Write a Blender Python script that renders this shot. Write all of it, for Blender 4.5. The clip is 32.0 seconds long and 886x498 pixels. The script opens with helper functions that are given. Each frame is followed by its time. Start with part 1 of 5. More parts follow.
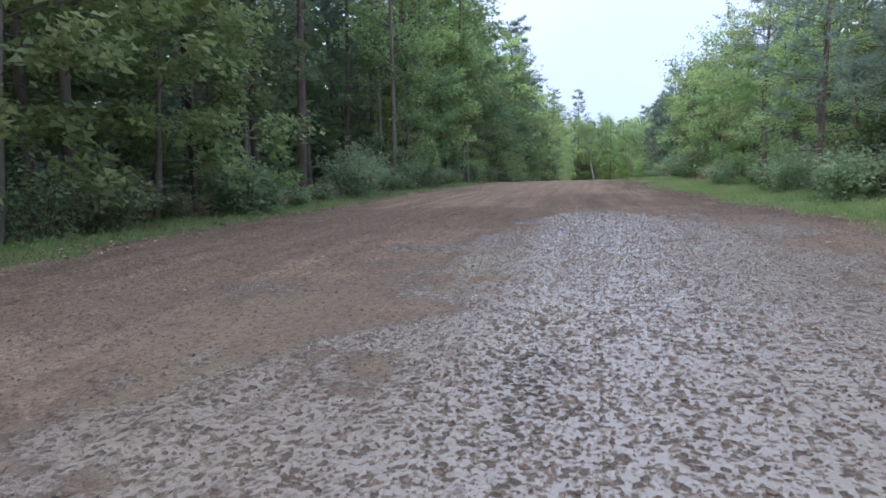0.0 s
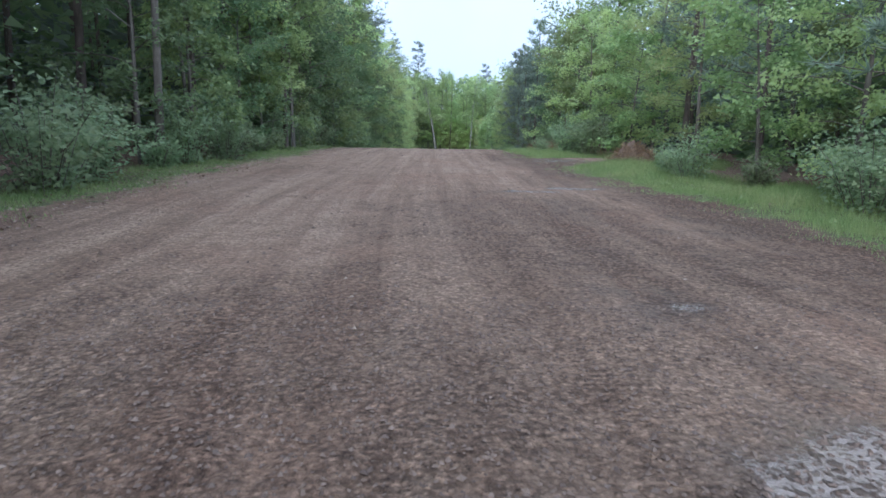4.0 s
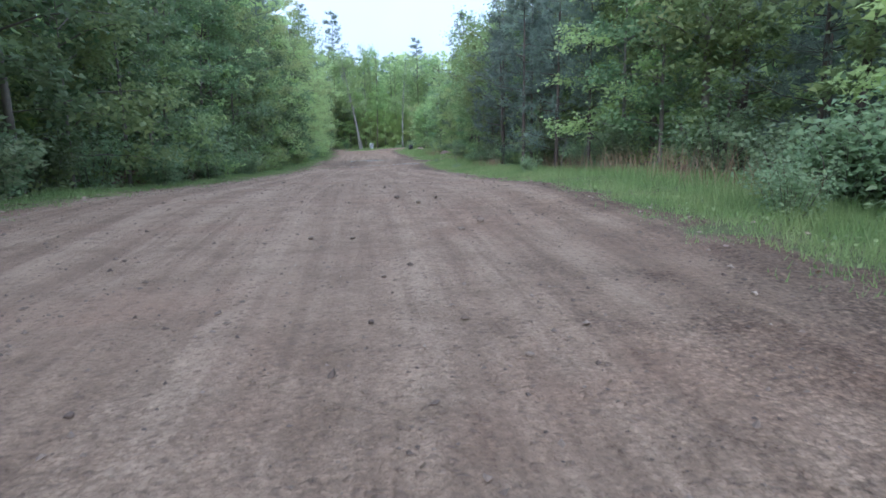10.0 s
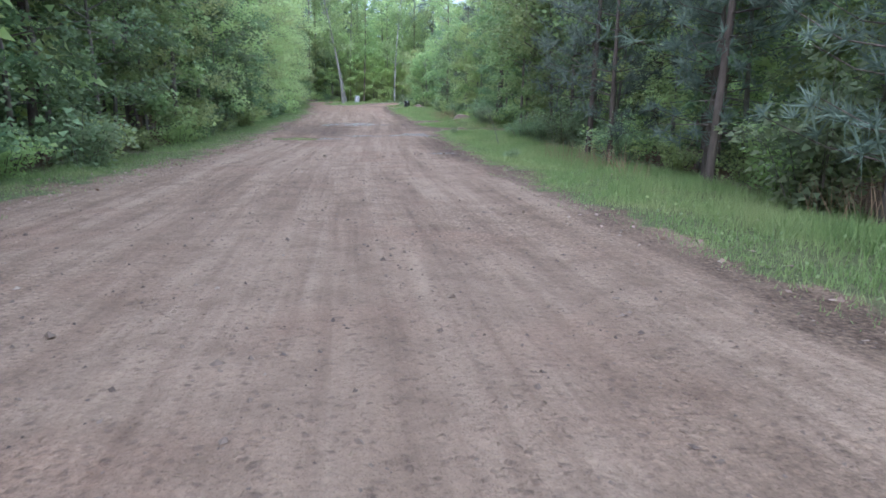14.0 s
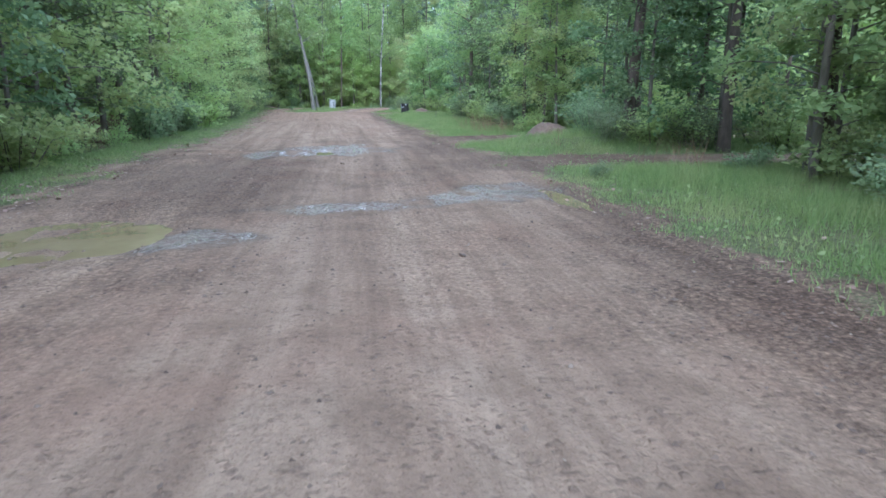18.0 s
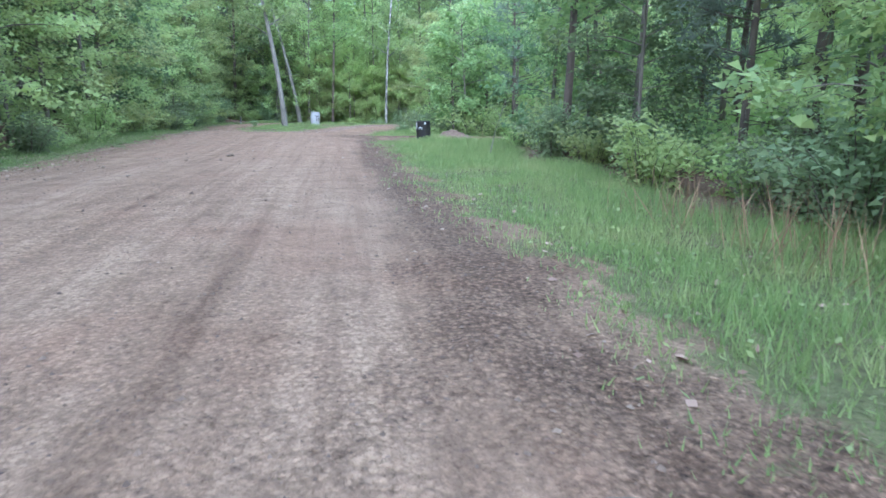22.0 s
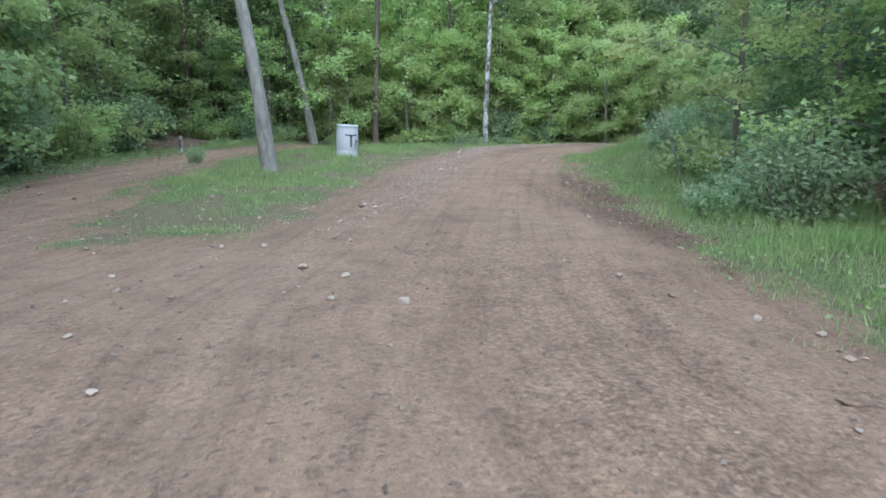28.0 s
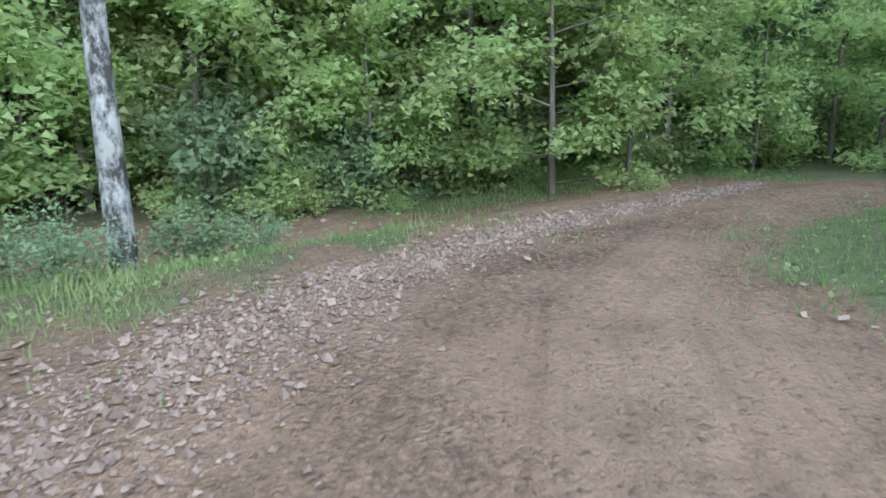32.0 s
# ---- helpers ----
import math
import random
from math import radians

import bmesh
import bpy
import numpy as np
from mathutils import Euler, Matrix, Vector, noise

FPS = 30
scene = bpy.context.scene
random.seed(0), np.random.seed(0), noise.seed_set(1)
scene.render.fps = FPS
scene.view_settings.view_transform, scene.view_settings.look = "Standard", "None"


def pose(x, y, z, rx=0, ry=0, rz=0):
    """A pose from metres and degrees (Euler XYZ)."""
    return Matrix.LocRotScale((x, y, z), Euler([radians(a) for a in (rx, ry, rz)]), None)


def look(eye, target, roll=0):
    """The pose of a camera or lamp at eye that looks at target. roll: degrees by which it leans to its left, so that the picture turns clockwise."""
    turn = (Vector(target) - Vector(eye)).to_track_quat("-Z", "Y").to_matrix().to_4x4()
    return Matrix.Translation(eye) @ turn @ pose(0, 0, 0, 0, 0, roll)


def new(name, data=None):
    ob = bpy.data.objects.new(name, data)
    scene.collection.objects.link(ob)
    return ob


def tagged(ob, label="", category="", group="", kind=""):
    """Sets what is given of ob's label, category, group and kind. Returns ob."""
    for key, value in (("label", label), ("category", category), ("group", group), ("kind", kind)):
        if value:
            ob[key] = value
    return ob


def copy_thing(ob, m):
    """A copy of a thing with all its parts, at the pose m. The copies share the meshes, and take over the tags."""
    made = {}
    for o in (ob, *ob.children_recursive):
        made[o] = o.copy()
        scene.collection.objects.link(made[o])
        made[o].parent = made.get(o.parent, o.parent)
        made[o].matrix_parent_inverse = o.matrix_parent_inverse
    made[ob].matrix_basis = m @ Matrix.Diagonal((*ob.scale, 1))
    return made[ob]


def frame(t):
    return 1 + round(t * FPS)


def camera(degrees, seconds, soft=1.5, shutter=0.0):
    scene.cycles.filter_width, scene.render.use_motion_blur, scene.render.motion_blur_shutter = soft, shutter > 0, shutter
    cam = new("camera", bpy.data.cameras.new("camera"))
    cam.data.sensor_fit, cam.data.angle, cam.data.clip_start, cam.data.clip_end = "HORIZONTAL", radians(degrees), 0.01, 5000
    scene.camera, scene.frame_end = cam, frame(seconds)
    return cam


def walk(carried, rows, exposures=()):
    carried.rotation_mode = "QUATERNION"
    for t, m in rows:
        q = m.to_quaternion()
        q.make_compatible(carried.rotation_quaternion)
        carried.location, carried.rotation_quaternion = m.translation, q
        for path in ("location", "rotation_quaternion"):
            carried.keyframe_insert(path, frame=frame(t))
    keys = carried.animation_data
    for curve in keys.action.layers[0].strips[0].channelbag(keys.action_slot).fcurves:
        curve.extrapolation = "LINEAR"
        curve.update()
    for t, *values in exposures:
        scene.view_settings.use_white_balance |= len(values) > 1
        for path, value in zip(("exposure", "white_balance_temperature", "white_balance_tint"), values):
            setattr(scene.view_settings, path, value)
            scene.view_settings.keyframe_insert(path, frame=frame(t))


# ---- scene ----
# ---- camera ----
cam = camera(70.9, 32.0, soft=1.6, shutter=0.07)
PATH = [
    (0, -0.000, 0.000, -1.058, 14.46, -5.17, -1.03),
    (0.5, -0.274, 0.711, -0.902, 15.80, -4.36, 0.44),
    (1, -0.471, 2.038, -0.762, 8.81, -4.55, -1.67),
    (1.5, -0.675, 3.011, -0.657, 4.43, -5.84, -0.23),
    (2, -0.940, 4.173, -0.622, 7.28, -7.76, 0.38),
    (2.5, -1.255, 5.384, -0.537, 5.37, -8.70, 2.31),
    (3, -1.520, 6.784, -0.477, 1.64, -8.82, 3.76),
    (3.5, -1.725, 8.249, -0.458, 0.07, -9.95, 2.67),
    (4, -1.871, 9.817, -0.367, -0.99, -9.25, 0.94),
    (4.5, -1.997, 11.370, -0.242, -3.24, -8.70, 0.58),
    (5, -2.047, 13.182, -0.170, -5.11, -8.49, 0.21),
    (5.5, -2.043, 15.147, -0.133, -6.69, -8.53, 0.06),
    (6, -2.003, 17.160, -0.111, -8.07, -8.74, 0.13),
    (6.5, -1.946, 19.115, -0.074, -9.35, -9.03, 0.38),
    (7, -1.893, 20.907, 0.042, -8.57, -8.34, -0.62),
    (7.5, -1.873, 22.675, 0.143, -6.68, -8.76, -1.31),
    (8, -1.913, 24.326, 0.216, -6.87, -10.28, -0.58),
    (8.5, -1.932, 26.006, 0.272, -6.71, -10.31, -0.91),
    (9, -1.921, 27.846, 0.321, -6.52, -10.63, -1.51),
    (9.5, -1.907, 29.678, 0.411, -6.77, -10.37, -2.16),
    (10, -1.885, 31.499, 0.490, -7.44, -10.43, -1.40),
    (10.5, -1.839, 33.297, 0.592, -7.71, -9.87, -1.73),
    (11, -1.819, 35.165, 0.695, -7.57, -9.75, -2.81),
    (11.5, -1.819, 36.886, 0.681, -8.04, -11.11, -1.58),
    (12, -1.757, 38.722, 0.757, -8.32, -11.38, -1.64),
    (12.5, -1.672, 40.612, 0.806, -8.34, -12.00, -2.13),
    (13, -1.602, 42.590, 0.853, -8.57, -13.03, -1.39),
    (13.5, -1.665, 44.543, 0.768, -8.89, -13.25, -0.78),
    (14, -1.590, 46.068, 0.640, -9.12, -14.53, 1.12),
    (14.5, -1.616, 47.992, 0.554, -8.94, -15.30, -0.08),
    (15, -1.638, 50.122, 0.468, -8.91, -15.68, -0.34),
    (15.5, -1.638, 52.431, 0.381, -9.00, -15.75, -0.19),
    (16, -1.598, 54.890, 0.292, -9.16, -15.61, 0.16),
    (16.5, -1.501, 57.470, 0.196, -9.37, -15.36, 0.68),
    (17, -1.329, 60.144, 0.087, -9.63, -14.05, 0.79),
    (17.5, -1.191, 62.717, 0.011, -9.89, -14.87, 0.24),
    (18, -1.033, 65.261, -0.047, -10.89, -13.98, -0.06),
    (18.5, -0.802, 67.761, -0.059, -12.77, -13.82, 0.56),
    (19, -0.504, 70.089, -0.092, -14.31, -13.58, 0.83),
    (19.5, -0.138, 72.421, -0.163, -14.51, -14.99, 0.18),
    (20, 0.212, 74.894, -0.178, -14.84, -12.97, -0.86),
    (20.5, 0.578, 77.002, -0.099, -15.62, -12.04, -0.46),
    (21, 0.819, 79.122, -0.108, -14.82, -11.70, 0.66),
    (21.5, 1.101, 81.189, -0.145, -11.76, -12.85, 0.46),
    (22, 1.125, 83.798, -0.175, -10.14, -12.75, 0.89),
    (22.5, 1.158, 86.106, -0.175, -8.21, -12.71, -0.44),
    (23, 1.122, 88.316, -0.116, -7.30, -10.45, 0.30),
    (23.5, 1.072, 90.437, -0.063, -6.69, -10.04, 0.06),
    (24, 1.026, 92.543, -0.031, -5.69, -11.92, -0.35),
    (24.5, 0.923, 94.621, -0.045, -5.23, -13.20, 0.17),
    (25, 0.858, 96.858, -0.113, -4.27, -13.66, -0.62),
    (25.5, 0.737, 99.008, -0.142, -4.17, -12.29, -0.20),
    (26, 0.609, 101.069, -0.081, -4.21, -13.14, -0.58),
    (26.5, 0.507, 103.027, -0.078, -4.12, -13.59, -0.98),
    (27, 0.360, 104.820, -0.034, -4.95, -13.67, -0.61),
    (27.5, 0.227, 106.560, -0.005, -6.47, -13.46, -0.22),
    (28, 0.167, 108.358, -0.008, -8.44, -13.06, 0.04),
    (28.5, 0.237, 110.324, -0.048, -10.65, -12.59, 0.27),
    (29, 0.513, 112.586, -0.087, -13.02, -13.44, 0.04),
    (29.5, 0.926, 114.925, -0.064, -16.21, -13.29, -0.49),
    (30, 1.569, 117.364, -0.133, -19.07, -12.51, -0.13),
    (30.5, 2.252, 119.668, -0.080, -21.65, -10.32, -0.47),
    (31, 2.965, 121.885, -0.151, -23.58, -14.04, -1.55),
    (31.5, 3.796, 124.020, -0.219, -26.24, -14.68, -1.11),
    (32, 4.800, 126.040, -0.266, -31.74, -14.16, -0.48),
]


def eye_pose(x, y, z, yaw, pitch, roll):
    a, p = radians(yaw), radians(pitch)
    ahead = Vector((-math.sin(a) * math.cos(p), math.cos(a) * math.cos(p), math.sin(p)))
    return look((x, y, z), Vector((x, y, z)) + 2 * ahead, roll)


walk(cam, [(t, eye_pose(*row)) for t, *row in PATH],
     exposures=[(0, 0.34, 5400, 16), (3, 0.42, 5250, 15), (7, 0.62, 5020, 12), (9, 0.57, 5000, 12), (14, 0.94, 5120, 16), (18, 1.04, 4960, 11), (20, 1.25, 4850, 10), (23, 1.32, 4860, 12), (26, 1.14, 5060, 11), (29, 1.08, 5120, 6), (32, 1.24, 5050, 7)])

# ---- light: a bright overcast sky ----
world = bpy.data.worlds.new("overcast_sky")
scene.world = world
world.use_nodes = True
wn, wl = world.node_tree.nodes, world.node_tree.links
sky = wn.new("ShaderNodeTexSky")
sky.sky_type, sky.sun_disc = "NISHITA", False
sky.sun_elevation, sky.sun_rotation = radians(29), radians(191)
sky.air_density, sky.dust_density = 1.0, 4.0
dim = wn.new("ShaderNodeMix")
dim.data_type, dim.blend_type = "RGBA", "MULTIPLY"
dim.inputs[0].default_value = 1.0
dim.inputs[7].default_value = (0.10, 0.10, 0.10, 1)
wl.new(sky.outputs[0], dim.inputs[6])
cloud = wn.new("ShaderNodeTexNoise")
cloud.inputs["Scale"].default_value, cloud.inputs["Detail"].default_value = 2.2, 4.0
cloud_tone = wn.new("ShaderNodeValToRGB")
cloud_tone.color_ramp.elements[0].position, cloud_tone.color_ramp.elements[1].position = 0.3, 0.75
cloud_tone.color_ramp.elements[0].color = (0.76, 0.86, 1.0, 1)
cloud_tone.color_ramp.elements[1].color = (0.95, 0.99, 1.05, 1)
wl.new(cloud.outputs[0], cloud_tone.inputs[0])
veil = wn.new("ShaderNodeMix")
veil.data_type = "RGBA"
veil.inputs[0].default_value = 0.85
wl.new(dim.outputs[2], veil.inputs[6])
wl.new(cloud_tone.outputs[0], veil.inputs[7])
where = wn.new("ShaderNodeTexCoord")
parts = wn.new("ShaderNodeSeparateXYZ")
wl.new(where.outputs["Generated"], parts.inputs[0])
# an overcast sky is about three times as bright overhead as at the horizon
rise = wn.new("ShaderNodeMapRange")
rise.inputs["From Min"].default_value, rise.inputs["From Max"].default_value = 0.0, 1.0
rise.inputs["To Min"].default_value, rise.inputs["To Max"].default_value = 0.86, 1.75
wl.new(parts.outputs[2], rise.inputs[0])
wl.new(veil.outputs[2], wn["Background"].inputs[0])
wl.new(rise.outputs[0], wn["Background"].inputs[1])

sun = new("sun", bpy.data.lights.new("sun", "SUN"))
sun.data.energy, sun.data.angle, sun.data.color = 1.5, radians(40), (1.0, 0.97, 0.93)
sun.matrix_world = look((-15, -58, 44), (0, 20, 0))

# ---- materials ----


def material(name):
    m = bpy.data.materials.new(name)
    m.use_nodes = True
    return m, m.node_tree.nodes, m.node_tree.links, m.node_tree.nodes["Principled BSDF"]


def noise_node(n, l, scale, detail=4.0, stretch=None, rough=0.6):
    tex = n.new("ShaderNodeTexNoise")
    tex.inputs["Scale"].default_value, tex.inputs["Detail"].default_value = scale, detail
    tex.inputs["Roughness"].default_value = rough
    where = n.new("ShaderNodeTexCoord")
    if stretch:
        mp = n.new("ShaderNodeMapping")
        mp.inputs["Scale"].default_value = stretch
        l.new(where.outputs["Object"], mp.inputs[0])
        l.new(mp.outputs[0], tex.inputs[0])
    else:
        l.new(where.outputs["Object"], tex.inputs[0])
    return tex.outputs[0]


def ramp(n, l, value, stops):
    r = n.new("ShaderNodeValToRGB")
    while len(r.color_ramp.elements) < len(stops):
        r.color_ramp.elements.new(0.5)
    for e, (p, c) in zip(r.color_ramp.elements, stops):
        e.position, e.color = p, (*c, 1)
    l.new(value, r.inputs[0])
    return r.outputs[0]


def mix(n, l, a, b, fac, blend="MIX"):
    m = n.new("ShaderNodeMix")
    m.data_type, m.blend_type = "RGBA", blend
    for socket, v in ((m.inputs[0], fac), (m.inputs[6], a), (m.inputs[7], b)):
        if isinstance(v, (int, float)):
            socket.default_value = v
        elif isinstance(v, tuple):
            socket.default_value = (*v, 1)
        else:
            l.new(v, socket)
    return m.outputs[2]


def calc(n, l, op, a, b=0.0, c=None):
    m = n.new("ShaderNodeMath")
    m.operation = op
    for socket, v in zip(m.inputs, (a, b, c)):
        if v is None:
            continue
        if isinstance(v, (int, float)):
            socket.default_value = v
        else:
            l.new(v, socket)
    return m.outputs[0]


def clear_cut(n, l, value, low, high):
    m = n.new("ShaderNodeMapRange")
    m.interpolation_type = "SMOOTHSTEP"
    m.inputs["From Min"].default_value, m.inputs["From Max"].default_value = low, high
    l.new(value, m.inputs[0])
    return m.outputs[0]


def attribute(n, name):
    a = n.new("ShaderNodeAttribute")
    a.attribute_name = name
    return a.outputs["Fac"]


def bump(n, l, p, height, strength, distance):
    b = n.new("ShaderNodeBump")
    b.inputs["Strength"].default_value, b.inputs["Distance"].default_value = strength, distance
    l.new(height, b.inputs["Height"])
    l.new(b.outputs[0], p.inputs["Normal"])


def lane_noise(n, l, across, along_it, detail=4.0, rough=0.6):
    """Noise drawn out along the wheel tracks."""
    where, split, join = n.new("ShaderNodeTexCoord"), n.new("ShaderNodeSeparateXYZ"), n.new("ShaderNodeCombineXYZ")
    l.new(where.outputs["Object"], split.inputs[0])
    l.new(calc(n, l, "MULTIPLY", attribute(n, "lane"), across), join.inputs[0])
    l.new(calc(n, l, "MULTIPLY", split.outputs[1], along_it), join.inputs[1])
    tex = n.new("ShaderNodeTexNoise")
    tex.inputs["Scale"].default_value, tex.inputs["Detail"].default_value = 1.0, detail
    tex.inputs["Roughness"].default_value = rough
    l.new(join.outputs[0], tex.inputs[0])
    return tex.outputs[0]


def crumbs(n, l, scale, warp):
    """Rounded lumps: the distance from the middle of each, and a random value for each."""
    where, bend, add, cell = n.new("ShaderNodeTexCoord"), n.new("ShaderNodeTexNoise"), n.new("ShaderNodeVectorMath"), n.new("ShaderNodeTexVoronoi")
    bend.inputs["Scale"].default_value, bend.inputs["Detail"].default_value = scale * 0.7, 2.0
    l.new(where.outputs["Object"], bend.inputs[0])
    l.new(where.outputs["Object"], add.inputs[2])
    add.operation = "MULTIPLY_ADD"
    l.new(bend.outputs["Color"], add.inputs[0])
    add.inputs[1].default_value = (warp / scale, warp / scale, warp / scale)
    l.new(add.outputs[0], cell.inputs["Vector"])
    cell.inputs["Scale"].default_value = scale
    return cell.outputs["Distance"], cell.outputs["Color"]


def ground_material():
    m, n, l, p = material("dirt_road_and_verge")
    wet, damp, soil, clay, loose = (attribute(n, k) for k in ("wet", "damp", "soil", "clay", "loose"))
    broad = noise_node(n, l, 0.55, 4)
    streak = lane_noise(n, l, 2.2, 0.10)
    rut_line = lane_noise(n, l, 7.0, 0.22)
    fine_streak = lane_noise(n, l, 17.0, 1.3)
    lump = noise_node(n, l, 24.0, 5, None, 0.68)
    patchy = noise_node(n, l, 2.3, 5, None, 0.62)
    grit = noise_node(n, l, 75.0, 3, None, 0.7)
    crumb = noise_node(n, l, 40.0, 4, None, 0.72)
    big, big_pick = crumbs(n, l, 21.0, 1.5)
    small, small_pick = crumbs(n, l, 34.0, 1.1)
    # clods stand where the ground was churned
    stands = clear_cut(n, l, calc(n, l, "ADD", big_pick, calc(n, l, "ADD", calc(n, l, "MULTIPLY_ADD", patchy, 0.9, -0.45), calc(n, l, "MULTIPLY", damp, 0.22))), 0.56, 0.64)
    clod = calc(n, l, "MULTIPLY", clear_cut(n, l, big, 0.66, 0.12), stands)
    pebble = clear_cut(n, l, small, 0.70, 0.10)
    # packed earth, from mauve-brown to tan
    dry = ramp(n, l, streak, [(0.30, (0.244, 0.168, 0.113)), (0.48, (0.320, 0.226, 0.154)), (0.66, (0.396, 0.289, 0.200))])
    dry = mix(n, l, dry, ramp(n, l, broad, [(0.35, (0.282, 0.181, 0.117)), (0.65, (0.322, 0.211, 0.136))]), calc(n, l, "MULTIPLY", clay, 0.75))
    dry = mix(n, l, dry, (0.298, 0.190, 0.127), calc(n, l, "MULTIPLY", clear_cut(n, l, broad, 0.48, 0.70), 0.55))
    dry = mix(n, l, dry, ramp(n, l, rut_line, [(0.34, (0.76, 0.74, 0.73)), (0.48, (1, 1, 1)), (0.66, (1.10, 1.10, 1.09))]), 0.65, "MULTIPLY")
    dry = mix(n, l, dry, ramp(n, l, patchy, [(0.30, (0.70, 0.68, 0.66)), (0.5, (1, 1, 1)), (0.68, (1.18, 1.17, 1.16))]), 0.8, "MULTIPLY")
    dry = mix(n, l, dry, ramp(n, l, fine_streak, [(0.3, (0.80, 0.78, 0.77)), (0.5, (1, 1, 1)), (0.7, (1.16, 1.15, 1.14))]), 0.3, "MULTIPLY")
    dry = mix(n, l, dry, ramp(n, l, small_pick, [(0.15, (0.66, 0.64, 0.63)), (0.5, (1, 1, 1)), (0.86, (1.36, 1.34, 1.32))]), calc(n, l, "MULTIPLY", loose, 0.85), "MULTIPLY")
    # shade in the gaps between crumbs, painted into the soil colour
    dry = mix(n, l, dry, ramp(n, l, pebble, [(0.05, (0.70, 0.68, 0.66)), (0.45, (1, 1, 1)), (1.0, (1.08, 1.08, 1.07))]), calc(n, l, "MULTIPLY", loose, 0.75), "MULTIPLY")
    dry = mix(n, l, dry, (0.170, 0.118, 0.087), calc(n, l, "MULTIPLY", clod, calc(n, l, "MULTIPLY", clear_cut(n, l, big_pick, 0.62, 0.80), 0.6)))
    # dark specks, and the shade of small pits, painted in by the lump noise
    dry = mix(n, l, dry, ramp(n, l, lump, [(0.30, (0.40, 0.37, 0.35)), (0.40, (0.85, 0.84, 0.83)), (0.52, (1.0, 1.0, 1.0)), (0.68, (1.22, 1.20, 1.18))]), calc(n, l, "MULTIPLY_ADD", loose, 0.4, 0.4), "MULTIPLY")
    dry = mix(n, l, dry, ramp(n, l, grit, [(0.33, (0.55, 0.52, 0.50)), (0.44, (1, 1, 1)), (0.64, (1, 1, 1)), (0.74, (1.5, 1.46, 1.42))]), 0.75, "MULTIPLY")
    mud = ramp(n, l, lump, [(0.32, (0.105, 0.077, 0.056)), (0.42, (0.165, 0.122, 0.088)), (0.55, (0.215, 0.165, 0.120)), (0.75, (0.275, 0.215, 0.160))])
    mud = mix(n, l, mud, (0.250, 0.198, 0.128), clear_cut(n, l, broad, 0.50, 0.62))
    mud = mix(n, l, mud, (0.130, 0.096, 0.070), calc(n, l, "MULTIPLY", clod, 0.55))
    ragged = calc(n, l, "ADD", calc(n, l, "MULTIPLY_ADD", patchy, 1.6, -0.8), calc(n, l, "MULTIPLY_ADD", lump, 1.0, -0.5))
    ragged = calc(n, l, "ADD", ragged, calc(n, l, "MULTIPLY_ADD", rut_line, 1.1, -0.55))
    rim = calc(n, l, "MULTIPLY", calc(n, l, "MULTIPLY", wet, calc(n, l, "SUBTRACT", 1.0, wet)), 4.0)
    wet = clear_cut(n, l, calc(n, l, "MULTIPLY_ADD", ragged, calc(n, l, "MINIMUM", calc(n, l, "MULTIPLY_ADD", rim, 0.7, 0.5), wet), wet), 0.22, 0.92)
    road = mix(n, l, dry, mud, wet)
    # damp soil is darker; shade in its pits is painted in as well
    dark = ramp(n, l, lump, [(0.33, (0.26, 0.255, 0.255)), (0.43, (0.44, 0.43, 0.43)), (0.54, (0.57, 0.56, 0.56)), (0.68, (0.90, 0.89, 0.89))])
    road = mix(n, l, road, dark, clear_cut(n, l, calc(n, l, "ADD", damp, calc(n, l, "MULTIPLY_ADD", patchy, 1.8, -0.9)), 0.12, 1.05), "MULTIPLY")
    litter = ramp(n, l, noise_node(n, l, 16.0, 5, None, 0.7), [(0.3, (0.09, 0.062, 0.045)), (0.5, (0.20, 0.130, 0.092)), (0.7, (0.32, 0.22, 0.16))])
    turf = ramp(n, l, noise_node(n, l, 9.0, 6, None, 0.72), [(0.32, (0.085, 0.075, 0.042)), (0.46, (0.125, 0.138, 0.058)), (0.58, (0.160, 0.168, 0.075)), (0.72, (0.24, 0.20, 0.13))])
    verge = mix(n, l, litter, turf, attribute(n, "turf"))
    h = calc(n, l, "ADD", calc(n, l, "MULTIPLY", lump, 0.50), calc(n, l, "MULTIPLY", crumb, 0.38))
    h = calc(n, l, "ADD", h, calc(n, l, "MULTIPLY_ADD", pebble, 0.14, calc(n, l, "MULTIPLY", clod, 0.34)))
    line = calc(n, l, "MULTIPLY_ADD", wet, 0.57, -0.05)
    film = n.new("ShaderNodeMapRange")
    film.inputs["From Min"].default_value, film.inputs["From Max"].default_value = 0.08, -0.05
    l.new(calc(n, l, "SUBTRACT", h, line), film.inputs[0])
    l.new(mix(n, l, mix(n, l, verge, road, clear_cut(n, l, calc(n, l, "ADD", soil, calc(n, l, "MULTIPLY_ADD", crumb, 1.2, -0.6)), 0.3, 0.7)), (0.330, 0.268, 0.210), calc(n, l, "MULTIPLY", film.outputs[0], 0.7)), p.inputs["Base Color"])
    damp_sheen = calc(n, l, "MULTIPLY_ADD", calc(n, l, "MAXIMUM", wet, calc(n, l, "MULTIPLY", damp, 0.15)), -0.30, 0.95)
    rough = n.new("ShaderNodeMix")
    l.new(film.outputs[0], rough.inputs[0])
    l.new(damp_sheen, rough.inputs[2])
    rough.inputs[3].default_value = 0.14
    l.new(rough.outputs[0], p.inputs["Roughness"])
    l.new(calc(n, l, "MULTIPLY_ADD", film.outputs[0], 0.8, 0.2), p.inputs["Specular IOR Level"])
